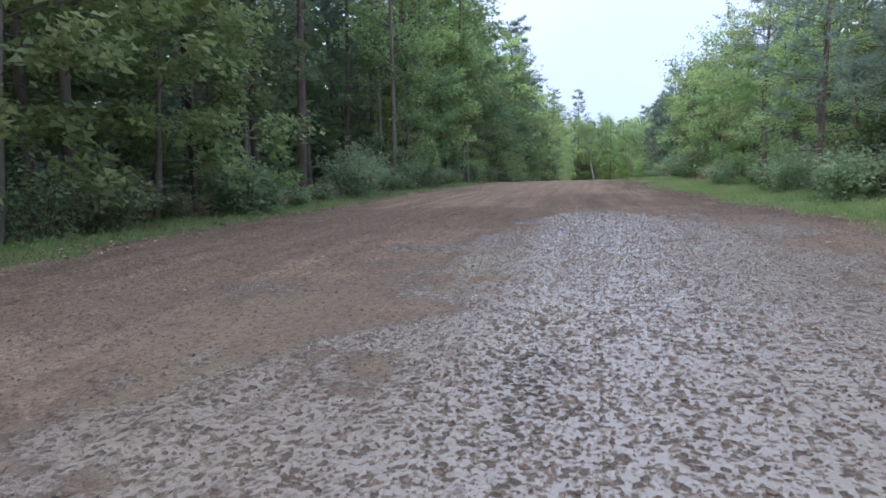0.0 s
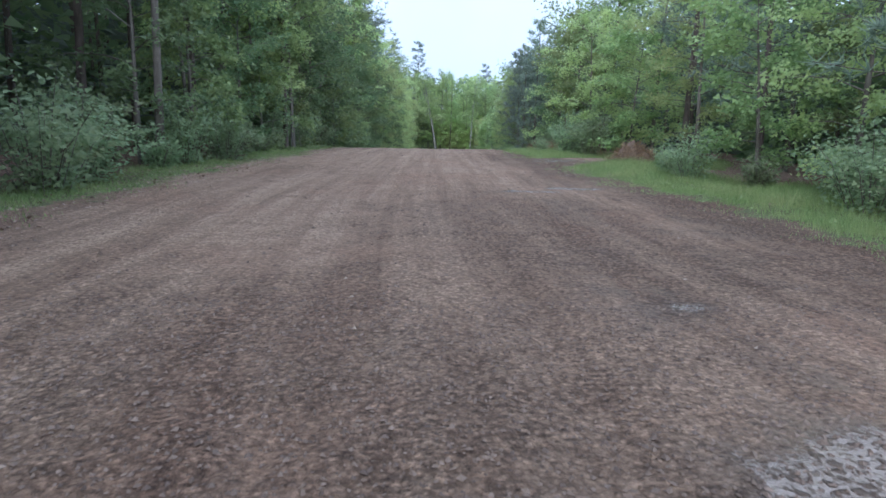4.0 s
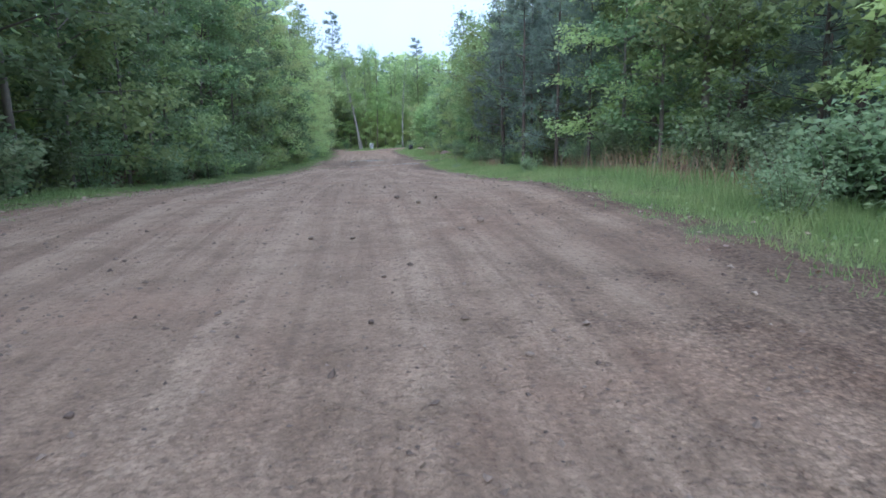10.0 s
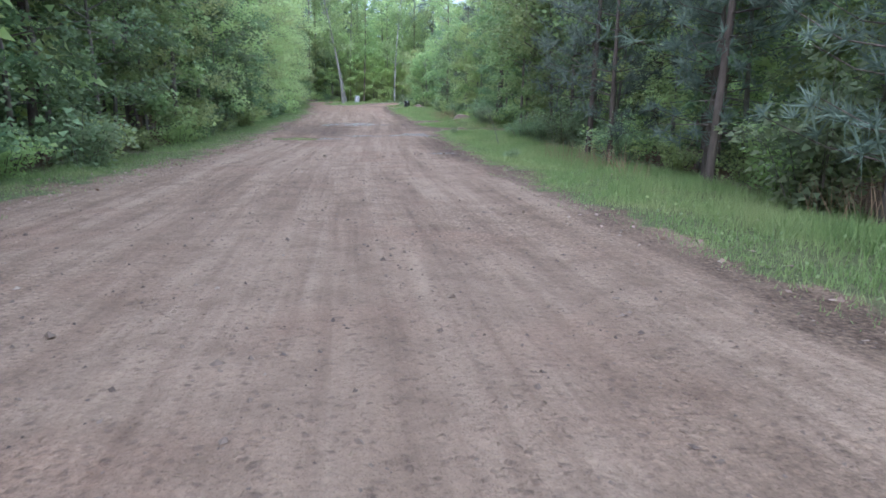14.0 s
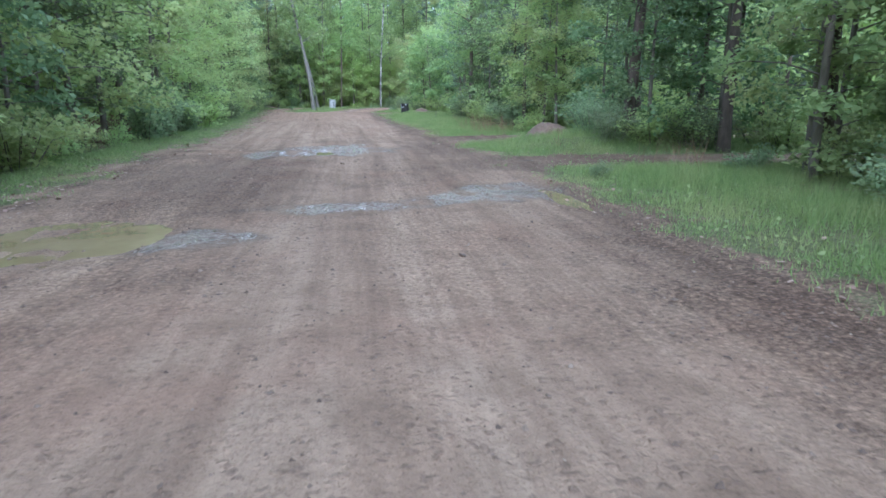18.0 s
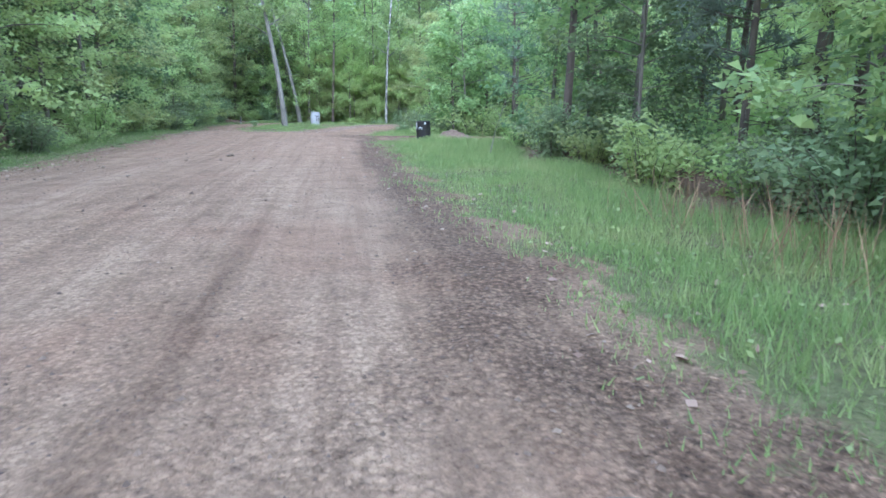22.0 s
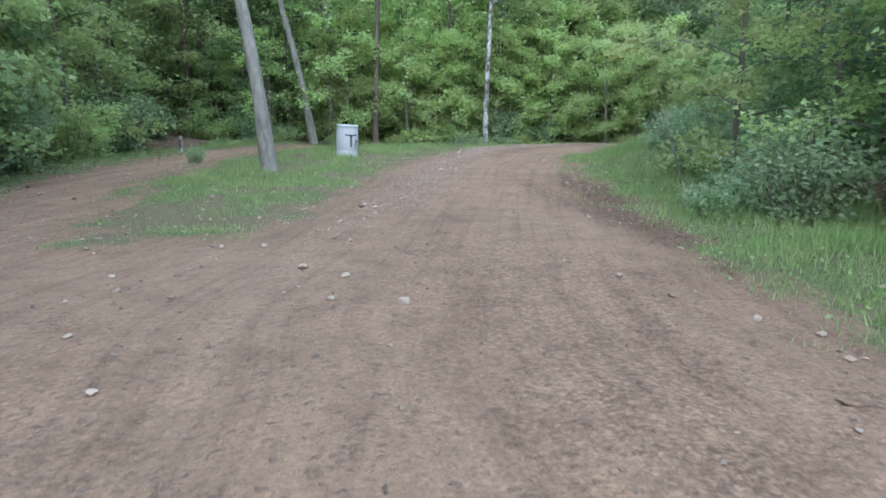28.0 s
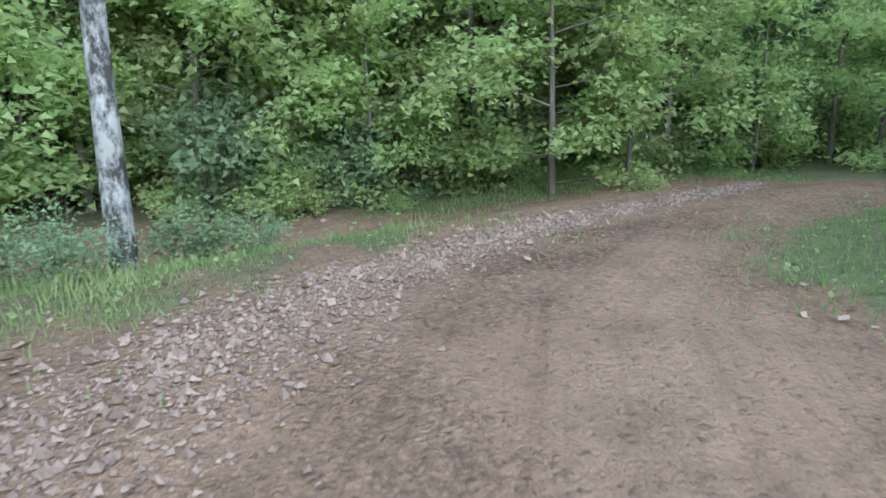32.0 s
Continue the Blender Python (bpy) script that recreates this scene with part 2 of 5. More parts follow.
    bump(n, l, p, calc(n, l, "MULTIPLY_ADD", crumb, 0.10, calc(n, l, "MAXIMUM", h, line)), 1.0, 0.06)
    return m


def leaf_material(name, dark, light, see=0.3, young=None):
    m, n, l, p = material(name)
    geo, info = n.new("ShaderNodeNewGeometry"), n.new("ShaderNodeObjectInfo")
    c = mix(n, l, dark, light, geo.outputs["Random Per Island"])
    if young:
        pick = ramp(n, l, noise_node(n, l, 0.9, 2), [(0.45, (0, 0, 0)), (0.7, (1, 1, 1))])
        c = mix(n, l, c, young, calc(n, l, "MULTIPLY", pick, 0.6))
    hue = n.new("ShaderNodeHueSaturation")
    l.new(calc(n, l, "MULTIPLY_ADD", info.outputs["Random"], 0.035, 0.470), hue.inputs["Hue"])
    l.new(calc(n, l, "MULTIPLY_ADD", info.outputs["Random"], 0.5, 0.75), hue.inputs["Value"])
    l.new(c, hue.inputs["Color"])
    l.new(hue.outputs[0], p.inputs["Base Color"])
    p.inputs["Roughness"].default_value = 0.55
    p.inputs["Specular IOR Level"].default_value = 0.3
    t = n.new("ShaderNodeBsdfTranslucent")
    l.new(hue.outputs[0], t.inputs[0])
    s = n.new("ShaderNodeMixShader")
    s.inputs[0].default_value = see
    l.new(p.outputs[0], s.inputs[1])
    l.new(t.outputs[0], s.inputs[2])
    l.new(s.outputs[0], n["Material Output"].inputs[0])
    return m


def bark_material(name, a, b, scale=9.0, tall=0.22, cut=(0.3, 0.7)):
    m, n, l, p = material(name)
    grain = noise_node(n, l, scale, 6, (1.0, 1.0, tall), 0.7)
    patch = noise_node(n, l, 1.3, 3)
    c = ramp(n, l, grain, [(cut[0], a), (cut[1], b)])
    l.new(mix(n, l, c, ramp(n, l, patch, [(0.35, (0.7, 0.72, 0.66)), (0.65, (1.15, 1.15, 1.12))]), 0.8, "MULTIPLY"), p.inputs["Base Color"])
    p.inputs["Roughness"].default_value = 0.9
    bump(n, l, p, grain, 0.8, 0.02)
    return m


def stone_material(name, a, b):
    m, n, l, p = material(name)
    info = n.new("ShaderNodeObjectInfo")
    geo = n.new("ShaderNodeNewGeometry")
    pick = calc(n, l, "FRACT", calc(n, l, "ADD", info.outputs["Random"], geo.outputs["Random Per Island"]))
    c = mix(n, l, a, b, pick)
    l.new(mix(n, l, c, ramp(n, l, noise_node(n, l, 26, 5), [(0.3, (0.65, 0.63, 0.6)), (0.7, (1.15, 1.14, 1.12))]), 0.8, "MULTIPLY"), p.inputs["Base Color"])
    p.inputs["Roughness"].default_value = 0.85
    return m


def paint_material(name, base, dirt, rough, amount):
    m, n, l, p = material(name)
    stain = ramp(n, l, noise_node(n, l, 5.0, 6, (1, 1, 0.4), 0.7), [(0.42, (0, 0, 0)), (0.72, (1, 1, 1))])
    fine = noise_node(n, l, 40.0, 4)
    c = mix(n, l, base, dirt, calc(n, l, "MULTIPLY", stain, amount))
    l.new(mix(n, l, c, ramp(n, l, fine, [(0.3, (0.85, 0.85, 0.85)), (0.7, (1.1, 1.1, 1.1))]), 0.7, "MULTIPLY"), p.inputs["Base Color"])
    l.new(calc(n, l, "MULTIPLY_ADD", fine, 0.25, rough), p.inputs["Roughness"])
    bump(n, l, p, fine, 0.15, 0.004)
    return m


def water_material():
    m, n, l, p = material("muddy_water")
    c = ramp(n, l, noise_node(n, l, 1.6, 3), [(0.35, (0.185, 0.138, 0.070)), (0.65, (0.255, 0.198, 0.108))])
    l.new(c, p.inputs["Base Color"])
    p.inputs["Roughness"].default_value = 0.06
    p.inputs["IOR"].default_value = 1.33
    bump(n, l, p, noise_node(n, l, 9.0, 2), 0.05, 0.01)
    return m


GROUND = ground_material()
LEAF_BROAD = leaf_material("broad_leaves", (0.115, 0.188, 0.090), (0.230, 0.322, 0.152), 0.5, (0.29, 0.37, 0.16))
LEAF_YOUNG = leaf_material("young_leaves", (0.190, 0.278, 0.112), (0.325, 0.426, 0.178), 0.5, (0.40, 0.49, 0.18))
LEAF_SPRING = leaf_material("spring_leaves", (0.350, 0.465, 0.195), (0.490, 0.605, 0.262), 0.64, (0.56, 0.65, 0.25))
LEAF_SHRUB = leaf_material("shrub_leaves", (0.205, 0.288, 0.155), (0.305, 0.392, 0.205), 0.52, (0.34, 0.38, 0.20))
NEEDLES_PALE = leaf_material("pale_needles", (0.190, 0.245, 0.182), (0.315, 0.385, 0.280), 0.5)
NEEDLES = leaf_material("pine_needles", (0.140, 0.182, 0.145), (0.240, 0.292, 0.220), 0.5)
GRASS = leaf_material("grass_blades", (0.155, 0.240, 0.085), (0.285, 0.385, 0.140), 0.45, (0.38, 0.40, 0.18))
STRAW = leaf_material("dry_grass", (0.24, 0.17, 0.09), (0.42, 0.32, 0.18), 0.15)
LITTER = leaf_material("dead_leaves", (0.16, 0.10, 0.06), (0.44, 0.34, 0.24), 0.05)
BARK_PINE = bark_material("pine_bark", (0.065, 0.050, 0.043), (0.180, 0.138, 0.115))
BARK_GREY = bark_material("grey_bark", (0.11, 0.10, 0.09), (0.30, 0.28, 0.25), 12)
BARK_MOTTLED = bark_material("mottled_bark", (0.060, 0.054, 0.050), (0.46, 0.44, 0.42), 8, 0.55, (0.44, 0.58))
BARK_BROWN = bark_material("brown_bark", (0.11, 0.095, 0.08), (0.25, 0.215, 0.18))
STONE = stone_material("pale_stone", (0.22, 0.165, 0.122), (0.43, 0.345, 0.265))
GRAVEL = stone_material("tan_gravel", (0.165, 0.110, 0.083), (0.35, 0.258, 0.200))
CLOD = stone_material("mud_clod", (0.105, 0.074, 0.055), (0.250, 0.186, 0.140))
SPOIL = bark_material("heaped_soil", (0.110, 0.073, 0.051), (0.225, 0.155, 0.113), 14, 1.0)
DRUM_BLACK = paint_material("black_drum_paint", (0.010, 0.011, 0.013), (0.09, 0.075, 0.06), 0.38, 0.35)
DRUM_WHITE = paint_material("white_drum_plastic", (0.43, 0.44, 0.46), (0.28, 0.27, 0.25), 0.5, 0.45)
MARK_WHITE = paint_material("white_marking", (0.62, 0.66, 0.68), (0.2, 0.2, 0.2), 0.6, 0.5)
MARK_BLACK = paint_material("black_marking", (0.012, 0.012, 0.014), (0.1, 0.1, 0.1), 0.6, 0.3)
WATER = water_material()

# ---- the lie of the land ----
LEFT = [(-12, -5.7), (0, -5.8), (10, -6.3), (18, -6.9), (26, -7.0), (33, -6.6), (41, -6.7), (52, -6.1), (65, -5.3), (80, -4.6), (92, -4.0), (100, -4.4), (110, -4.6), (116, -5.2)]
RIGHT = [(-12, 4.2), (0, 3.9), (9, 3.4), (15, 2.8), (20, 2.5), (25, 1.7), (33, 1.5), (40, 1.4), (47, 1.6), (55, 1.8), (65, 2.1), (73, 2.5), (80, 2.6), (88, 2.6), (92, 2.4), (105, 2.6), (112, 2.8), (116, 3.4)]
LEVEL = [(-30, -2.5), (0, -2.29), (3, -1.92), (7, -1.70), (11.4, -1.49), (17.2, -1.33), (22.7, -1.09), (27.9, -0.90), (33.3, -0.65), (38.7, -0.48), (42.6, -0.40), (46, -0.60), (50, -0.77), (57.5, -1.04), (65, -1.28), (72, -1.40), (79, -1.35), (86, -1.41), (92.5, -1.28), (99, -1.37), (105, -1.28), (110, -1.27), (117.5, -1.46), (124, -1.40), (150, -1.38), (400, -1.0)]
SIDE_TRAILS = [
    ([(1.0, 77.2), (4.5, 77.4), (8.0, 77.0), (12.0, 75.6)], 0.85),
    ([(1.0, 84.3), (3.5, 84.25), (6.0, 84.2), (9.0, 83.9), (13.0, 83.0)], 1.35),
    ([(1.0, 108.1), (5.0, 107.9), (9.0, 107.6), (14.0, 106.5)], 0.95),
    ([(1.5, 104.6), (2.9, 105.5), (3.0, 107.0)], 0.6),
    ([(0.8, 30.6), (2.6, 31.4), (3.6, 32.2)], 1.0),
    ([(0.6, 27.0), (1.5, 28.5), (2.5, 30.3)], 0.7),
]
END_TRAILS = [
    ([(0.8, 111.0), (1.9, 117.0), (2.7, 120.5), (3.4, 123.0)], 2.0),
    ([(3.4, 123.0), (4.2, 125.0), (5.3, 126.8), (6.6, 127.9)], 1.7),
    ([(6.0, 127.0), (7.4, 128.6), (9.6, 129.6), (11.6, 129.8), (15.0, 128.6), (20.0, 126.0)], 0.7),
    ([(-2.6, 110.0), (-3.9, 116.0), (-4.7, 121.0), (-3.9, 127.0), (-1.0, 132.2), (2.0, 133.6), (4.8, 133.2), (7.2, 132.2), (9.4, 131.0), (11.5, 130.2)], 0.9),
    ([(0.9, 118.5), (1.7, 121.4), (2.9, 124.9), (3.8, 126.9), (4.8, 128.4), (6.2, 129.4), (8.5, 130.1), (11.0, 130.3)], 0.5),
]
WET = [(0.7, 3.4, 2.6, 4.6), (0.4, 6.6, 2.2, 2.8), (0.4, 8.6, 2.0, 2.6), (-0.1, 10.4, 1.1, 2.2), (0.9, 22.0, 0.7, 0.35), (0.1, 21.4, 0.5, 0.3), (2.7, 31.7, 1.3, 0.3), (1.7, 30.5, 0.6, 0.22), (2.9, 30.9, 0.9, 0.2),
       (1.3, 64.6, 0.5, 0.25), (-2.3, 71.5, 0.8, 0.5), (-0.8, 72.9, 1.1, 0.45), (0.9, 73.4, 1.0, 0.65), (2.0, 73.8, 0.8, 1.0), (-0.7, 81.0, 1.3, 2.0), (-2.2, 80.0, 0.8, 0.9)]
WET_THIN = [(1.6, 17.4, 1.1, 1.2), (0.1, 19.0, 0.45, 1.6), (0.9, 15.6, 0.5, 1.2), (-0.4, 14.6, 0.5, 1.6), (3.0, 5.0, 2.2, 6.0), (2.4, 10.0, 1.2, 3.0), (-3.2, 8.6, 1.2, 0.5), (-2.6, 4.0, 1.6, 1.6)]
PUDDLES = [(-3.6, 71.9, 1.05, 1.3), (2.2, 73.4, 0.30, 1.15), (-1.62, 79.9, 0.36, 0.55), (-0.92, 80.6, 0.34, 0.8)]
DAMP_SIDE = [(2.2, 20.0, 1.0, 5.0), (1.4, 32.0, 1.6, 5.0), (-2.6, 76.0, 1.8, 5.0), (3.4, 77.2, 3.4, 1.6), (1.8, 81.0, 0.8, 4.0), (4.2, 84.3, 4.0, 1.3), (2.1, 92.0, 0.45, 7.0), (2.35, 103.0, 0.5, 6.0), (2.6, 108.5, 1.8, 1.3), (2.0, 68.0, 1.0, 5.0), (2.0, 29.5, 1.4, 2.6), (-0.35, 3.0, 0.16, 1.1), (1.6, 65.0, 0.6, 1.8), (1.5, 27.0, 0.9, 3.4), (2.1, 98.5, 0.45, 5.0), (2.4, 31.2, 1.4, 1.6)]
DAMP_CHURNED = [(2.6, 105.4, 0.9, 2.0), (3.9, 107.4, 1.8, 0.7), (-2.4, 12.0, 0.8, 3.0), (-3.6, 9.0, 1.2, 1.2), (1.0, 77.0, 1.8, 4.0), (3.2, 13.0, 1.4, 2.6), (0.8, 15.5, 2.6, 1.6), (-0.6, 18.0, 2.2, 3.4), (0.8, 24.0, 1.0, 2.2), (4.2, 118.5, 0.45, 2.2), (-4.3, 8.0, 2.0, 6.0), (-2.6, 11.5, 2.2, 3.0), (3.5, 116.5, 0.4, 4.0), (1.6, 44.0, 0.5, 8.0), (1.9, 60.0, 0.5, 7.0)]
DAMP_BEND = [(5.7, 127.9, 0.35, 0.7), (6.6, 128.6, 0.5, 0.4), (7.6, 129.1, 0.7, 0.3), (9.0, 129.5, 1.0, 0.3), (4.9, 127.0, 0.35, 0.7), (4.3, 125.9, 0.3, 0.8)]
DAMP = DAMP_SIDE + DAMP_CHURNED + DAMP_BEND


def along(table, v):
    return np.interp(v, [a for a, _ in table], [b for _, b in table])


def level(v):
    steps = np.linspace(-2.5, 2.5, 7)
    return sum(along(LEVEL, v + s) for s in steps) / len(steps)


def lattice(ix, iy, seed):
    h = (ix * 374761393 + iy * 668265263 + seed * 1442695041) & 0xFFFFFFFF
    h = ((h ^ (h >> 13)) * 1274126177) & 0xFFFFFFFF
    return ((h ^ (h >> 16)) & 0xFFFF) / 65535.0


def value_noise(x, y, seed=0):
    x, y = np.asarray(x, float), np.asarray(y, float)
    ix, iy = np.floor(x).astype(np.int64), np.floor(y).astype(np.int64)
    u, v = x - ix, y - iy
    u, v = u * u * (3 - 2 * u), v * v * (3 - 2 * v)
    a, b = lattice(ix, iy, seed), lattice(ix + 1, iy, seed)
    c, d = lattice(ix, iy + 1, seed), lattice(ix + 1, iy + 1, seed)
    return (a * (1 - u) + b * u) * (1 - v) + (c * (1 - u) + d * u) * v - 0.5


def smooth(a, b, v):
    t = np.clip((v - a) / (b - a), 0, 1)
    return t * t * (3 - 2 * t)


def beside(points, x, y):
    """The distance from a polyline."""
    best = np.full(np.shape(x), 1e9)
    for (ax, ay), (bx, by) in zip(points, points[1:]):
        dx, dy = bx - ax, by - ay
        t = np.clip(((x - ax) * dx + (y - ay) * dy) / (dx * dx + dy * dy), 0, 1)
        best = np.minimum(best, np.hypot(x - ax - t * dx, y - ay - t * dy))
    return best


def inside_road(x, y):
    """Metres inside the bare track; negative on the verge."""
    x, y = np.asarray(x, float), np.asarray(y, float)
    d = np.minimum(np.minimum(x - along(LEFT, y), along(RIGHT, y) - x), 115.0 - y)
    for points, half in SIDE_TRAILS + END_TRAILS:
        d = np.maximum(d, half - beside(points, x, y))
    return d + 0.35 * value_noise(x * 1.1, y * 1.1, 3) + 0.3 * value_noise(x * 3.7, y * 3.7, 4)


WHEELS = [(0, 0), (20, -0.9), (60, -0.6), (80, 0.4), (92, 0.5), (112, 0.6)]
BEND = [(0.6, 112.0), (1.9, 117.0), (3.4, 122.2), (5.0, 125.8), (7.2, 128.2), (9.6, 129.4), (15.0, 128.6)]


def lane(x, y):
    """Metres across the wheel tracks, which follow the bend at the end."""
    best, side = np.full(np.shape(x), 1e9), np.zeros(np.shape(x))
    for (ax, ay), (bx, by) in zip(BEND, BEND[1:]):
        dx, dy = bx - ax, by - ay
        t = np.clip(((x - ax) * dx + (y - ay) * dy) / (dx * dx + dy * dy), 0, 1)
        d = np.hypot(x - ax - t * dx, y - ay - t * dy)
        side = np.where(d < best, np.sign((x - ax) * dy - (y - ay) * dx), side)
        best = np.minimum(best, d)
    f = smooth(110.0, 114.0, y)
    return (1 - f) * (x - along(WHEELS, y)) + f * best * side


def blobs(some, x, y, soft=0.45, wobble=0.7):
    best = np.zeros(np.shape(x))
    w = 1 + wobble * (value_noise(x * 1.7, y * 1.7, 11) + 0.6 * value_noise(x * 5, y * 5, 12))
    for cx, cy, rx, ry in some:
        r = np.hypot((x - cx) / rx, (y - cy) / ry) * w
        best = np.maximum(best, 1 - smooth(1 - soft, 1 + soft, r))
    return best


def height(x, y):
    x, y = np.asarray(x, float), np.asarray(y, float)
    d = inside_road(x, y)
    out = smooth(0.0, 1.6, -d)
    z = level(y) + out * (-0.02 + 0.14 * value_noise(x * 0.45, y * 0.45, 5) + 0.05 * value_noise(x * 1.9, y * 1.9, 6))
    z += 0.05 * value_noise(x * 0.5, y * 0.35, 7) * smooth(0, 1, d)
    z += 0.5 * smooth(0.2, 2.4, -d) * smooth(116, 122, y) * smooth(3.0, 7.0, x) * smooth(130.2, 128.6, y)
    z += 0.35 * smooth(1.5, 6.0, -d) * smooth(-4.0, -8.0, x)
    z -= 0.36 * smooth(130.2, 131.8, y - 0.1 * (x - 5)) * smooth(12.0, 8.0, x) * smooth(-3.0, 1.0, x)
    z += 0.28 * smooth(3.4, 5.0, x) * smooth(8.5, 6.5, x) * smooth(78.6, 80.2, y) * smooth(83.0, 82.0, y)
    wet = blobs(WET, x, y)
    churn = (0.3 + 0.7 * blobs(DAMP, x, y)) * (1 - 0.75 * wet)
    fine = 0.034 * value_noise(x * 3.6, y * 3.0, 8) + 0.024 * value_noise(x * 8.5, y * 7.5, 9)
    rut = 0.030 * value_noise(x * 2.6, y * 0.12, 10) + 0.014 * value_noise(x * 6.0, y * 0.3, 13)
    z += smooth(-0.4, 0.5, d) * (fine * churn + rut)
    z -= 0.075 * blobs(PUDDLES, x, y, 0.35, 0.35)
    return z


def ground_level(x, y):
    return float(height(np.array([x]), np.array([y]))[0])


def spread(fine, far, step=0.5, grow=1.32):
    """Coordinates past a fine stretch, ever wider to the horizon."""
    out, v = [], fine
    while abs(v - fine) < far:
        v, step = v + step, step * grow
        out.append(v)
    return out


def build_ground():
    xs = np.array([-a for a in spread(8.4, 900)][::-1] + list(np.arange(-8.4, -6.6, 0.3)) + list(np.arange(-6.6, 3.61, 0.115)) + list(np.arange(3.75, 12.01, 0.25)) + spread(12.0, 900))
    ys = np.array([-a for a in spread(1.0, 900)][::-1] + list(np.arange(-1.0, 134.01, 0.14)) + spread(134.0, 1500))
    gx, gy = np.meshgrid(xs, ys)
    nx, ny = len(xs), len(ys)
    x, y = gx.ravel(), gy.ravel()
    z, d = height(x, y), inside_road(x, y)
    z = np.where((np.abs(x) > 60) | (y < -30) | (y > 190), level(y), z)
    i = (np.arange(ny - 1)[:, None] * nx + np.arange(nx - 1)[None]).ravel()
    quads = np.stack([i, i + 1, i + nx + 1, i + nx], 1)
    bare = d[quads].mean(1) > -0.25
    layers = {
        "wet": np.maximum(blobs(WET, x, y), 0.5 * blobs(WET_THIN, x, y, 0.6)) * smooth(-0.2, 0.3, d) * np.where(y < 14.5, 1.0, 0.84),
        "damp": np.clip(np.maximum(0.85 * blobs(DAMP_SIDE, x, y, 0.85), 0.5 * blobs(DAMP_CHURNED + DAMP_BEND, x, y, 0.6)) + 0.4 * smooth(0.8, 0.0, d) + 0.22 * smooth(26, 14, y) * smooth(4, 13, y), 0, 1) * smooth(-1.1, -0.5, d),
        "soil": smooth(-0.75, 0.2, d + 0.8 * value_noise(x * 2.2, y * 2.2, 16) + 0.4 * value_noise(x * 6, y * 6, 14)),
        "lane": lane(x, y),
        "loose": np.clip(0.28 + 0.42 * smooth(36, 26, y) + 0.5 * blobs(DAMP, x, y, 0.6) + 0.35 * smooth(117, 124, y) * smooth(1.2, 0.2, d) + 0.9 * value_noise(x * 0.7, y * 0.3, 18), 0.08, 1),
        "clay": smooth(84, 112, y + 6 * value_noise(x * 0.3, y * 0.2, 17)),
        "turf": smooth(4.2, 2.2, -d + 1.2 * value_noise(x * 0.8, y * 0.8, 15) + np.where(x < along(LEFT, y), 1.0, 0.0)) * np.where((y > 111) & (x < 0.35 * (y - 116) + 2.0) & (x > -4.6), 0.55 + 0.4 * smooth(-0.15, 0.2, value_noise(x * 1.6, y * 1.6, 46)), 1.0),
    }
    for name, faces, label, category in (("road", quads[bare], "wide rutted reddish-brown dirt track with wet muddy patches", "dirt road"),
                                         ("ground", quads[~bare], "grassy verge and leaf-strewn forest floor beside the track", "ground")):
        used = np.unique(faces)
        back = np.zeros(len(x), np.int64)
        back[used] = np.arange(len(used))
        me = mesh_of(name, np.stack([x, y, z], 1)[used], back[faces], GROUND, True)
        for key, values in layers.items():
            me.attributes.new(key, "FLOAT", "POINT").data.foreach_set("value", values[used].astype(np.float32))
        tagged(new(name, me), label, category, kind="structure")


def mesh_of(name, points, faces, mat, shade=False):
    """A mesh from arrays of points and of faces with equally many corners."""
    points, faces = np.asarray(points, np.float32), np.asarray(faces, np.int32)
    me = bpy.data.meshes.new(name)
    k = faces.shape[1]
    me.vertices.add(len(points))
    me.vertices.foreach_set("co", points.ravel())
    me.loops.add(faces.size)
    me.loops.foreach_set("vertex_index", faces.ravel())
    me.polygons.add(len(faces))
    me.polygons.foreach_set("loop_start", np.arange(0, faces.size, k, dtype=np.int32))
    me.polygons.foreach_set("loop_total", np.full(len(faces), k, np.int32))
    me.polygons.foreach_set("use_smooth", np.full(len(faces), shade))
    me.update(calc_edges=True)
    me.materials.append(mat)
    return me


def part(name, me, parent, label=""):
    ob = new(name, me)
    ob.parent = parent
    return tagged(ob, label) if label else ob


build_ground()

# ---- plants: shared shapes ----


def tubes(lines, sides=5):
    """Tapered tubes along lines of (point, radius), as points and quads."""
    pts, faces, base = [], [], 0
    ring = np.linspace(0, 2 * np.pi, sides, endpoint=False)
    for line in lines:
        p = np.array([q for q, _ in line], float)
        r = np.array([q for _, q in line], float)
        way = np.gradient(p, axis=0)
        way /= np.linalg.norm(way, axis=1, keepdims=True) + 1e-9
        ref = np.where(np.abs(way[:, 2:3]) > 0.9, [[1.0, 0, 0]], [[0, 0, 1.0]])
        u = np.cross(way, ref)
        u /= np.linalg.norm(u, axis=1, keepdims=True) + 1e-9
        v = np.cross(way, u)
        pts.append((p[:, None] + r[:, None, None] * (np.cos(ring)[None, :, None] * u[:, None] + np.sin(ring)[None, :, None] * v[:, None])).reshape(-1, 3))
        a = base + np.arange(len(line) - 1)[:, None] * sides + np.arange(sides)[None]
        b = base + np.arange(len(line) - 1)[:, None] * sides + (np.arange(sides)[None] + 1) % sides
        faces.append(np.stack([a, b, b + sides, a + sides], -1).reshape(-1, 4))
        base += len(line) * sides
    return np.concatenate(pts), np.concatenate(faces)


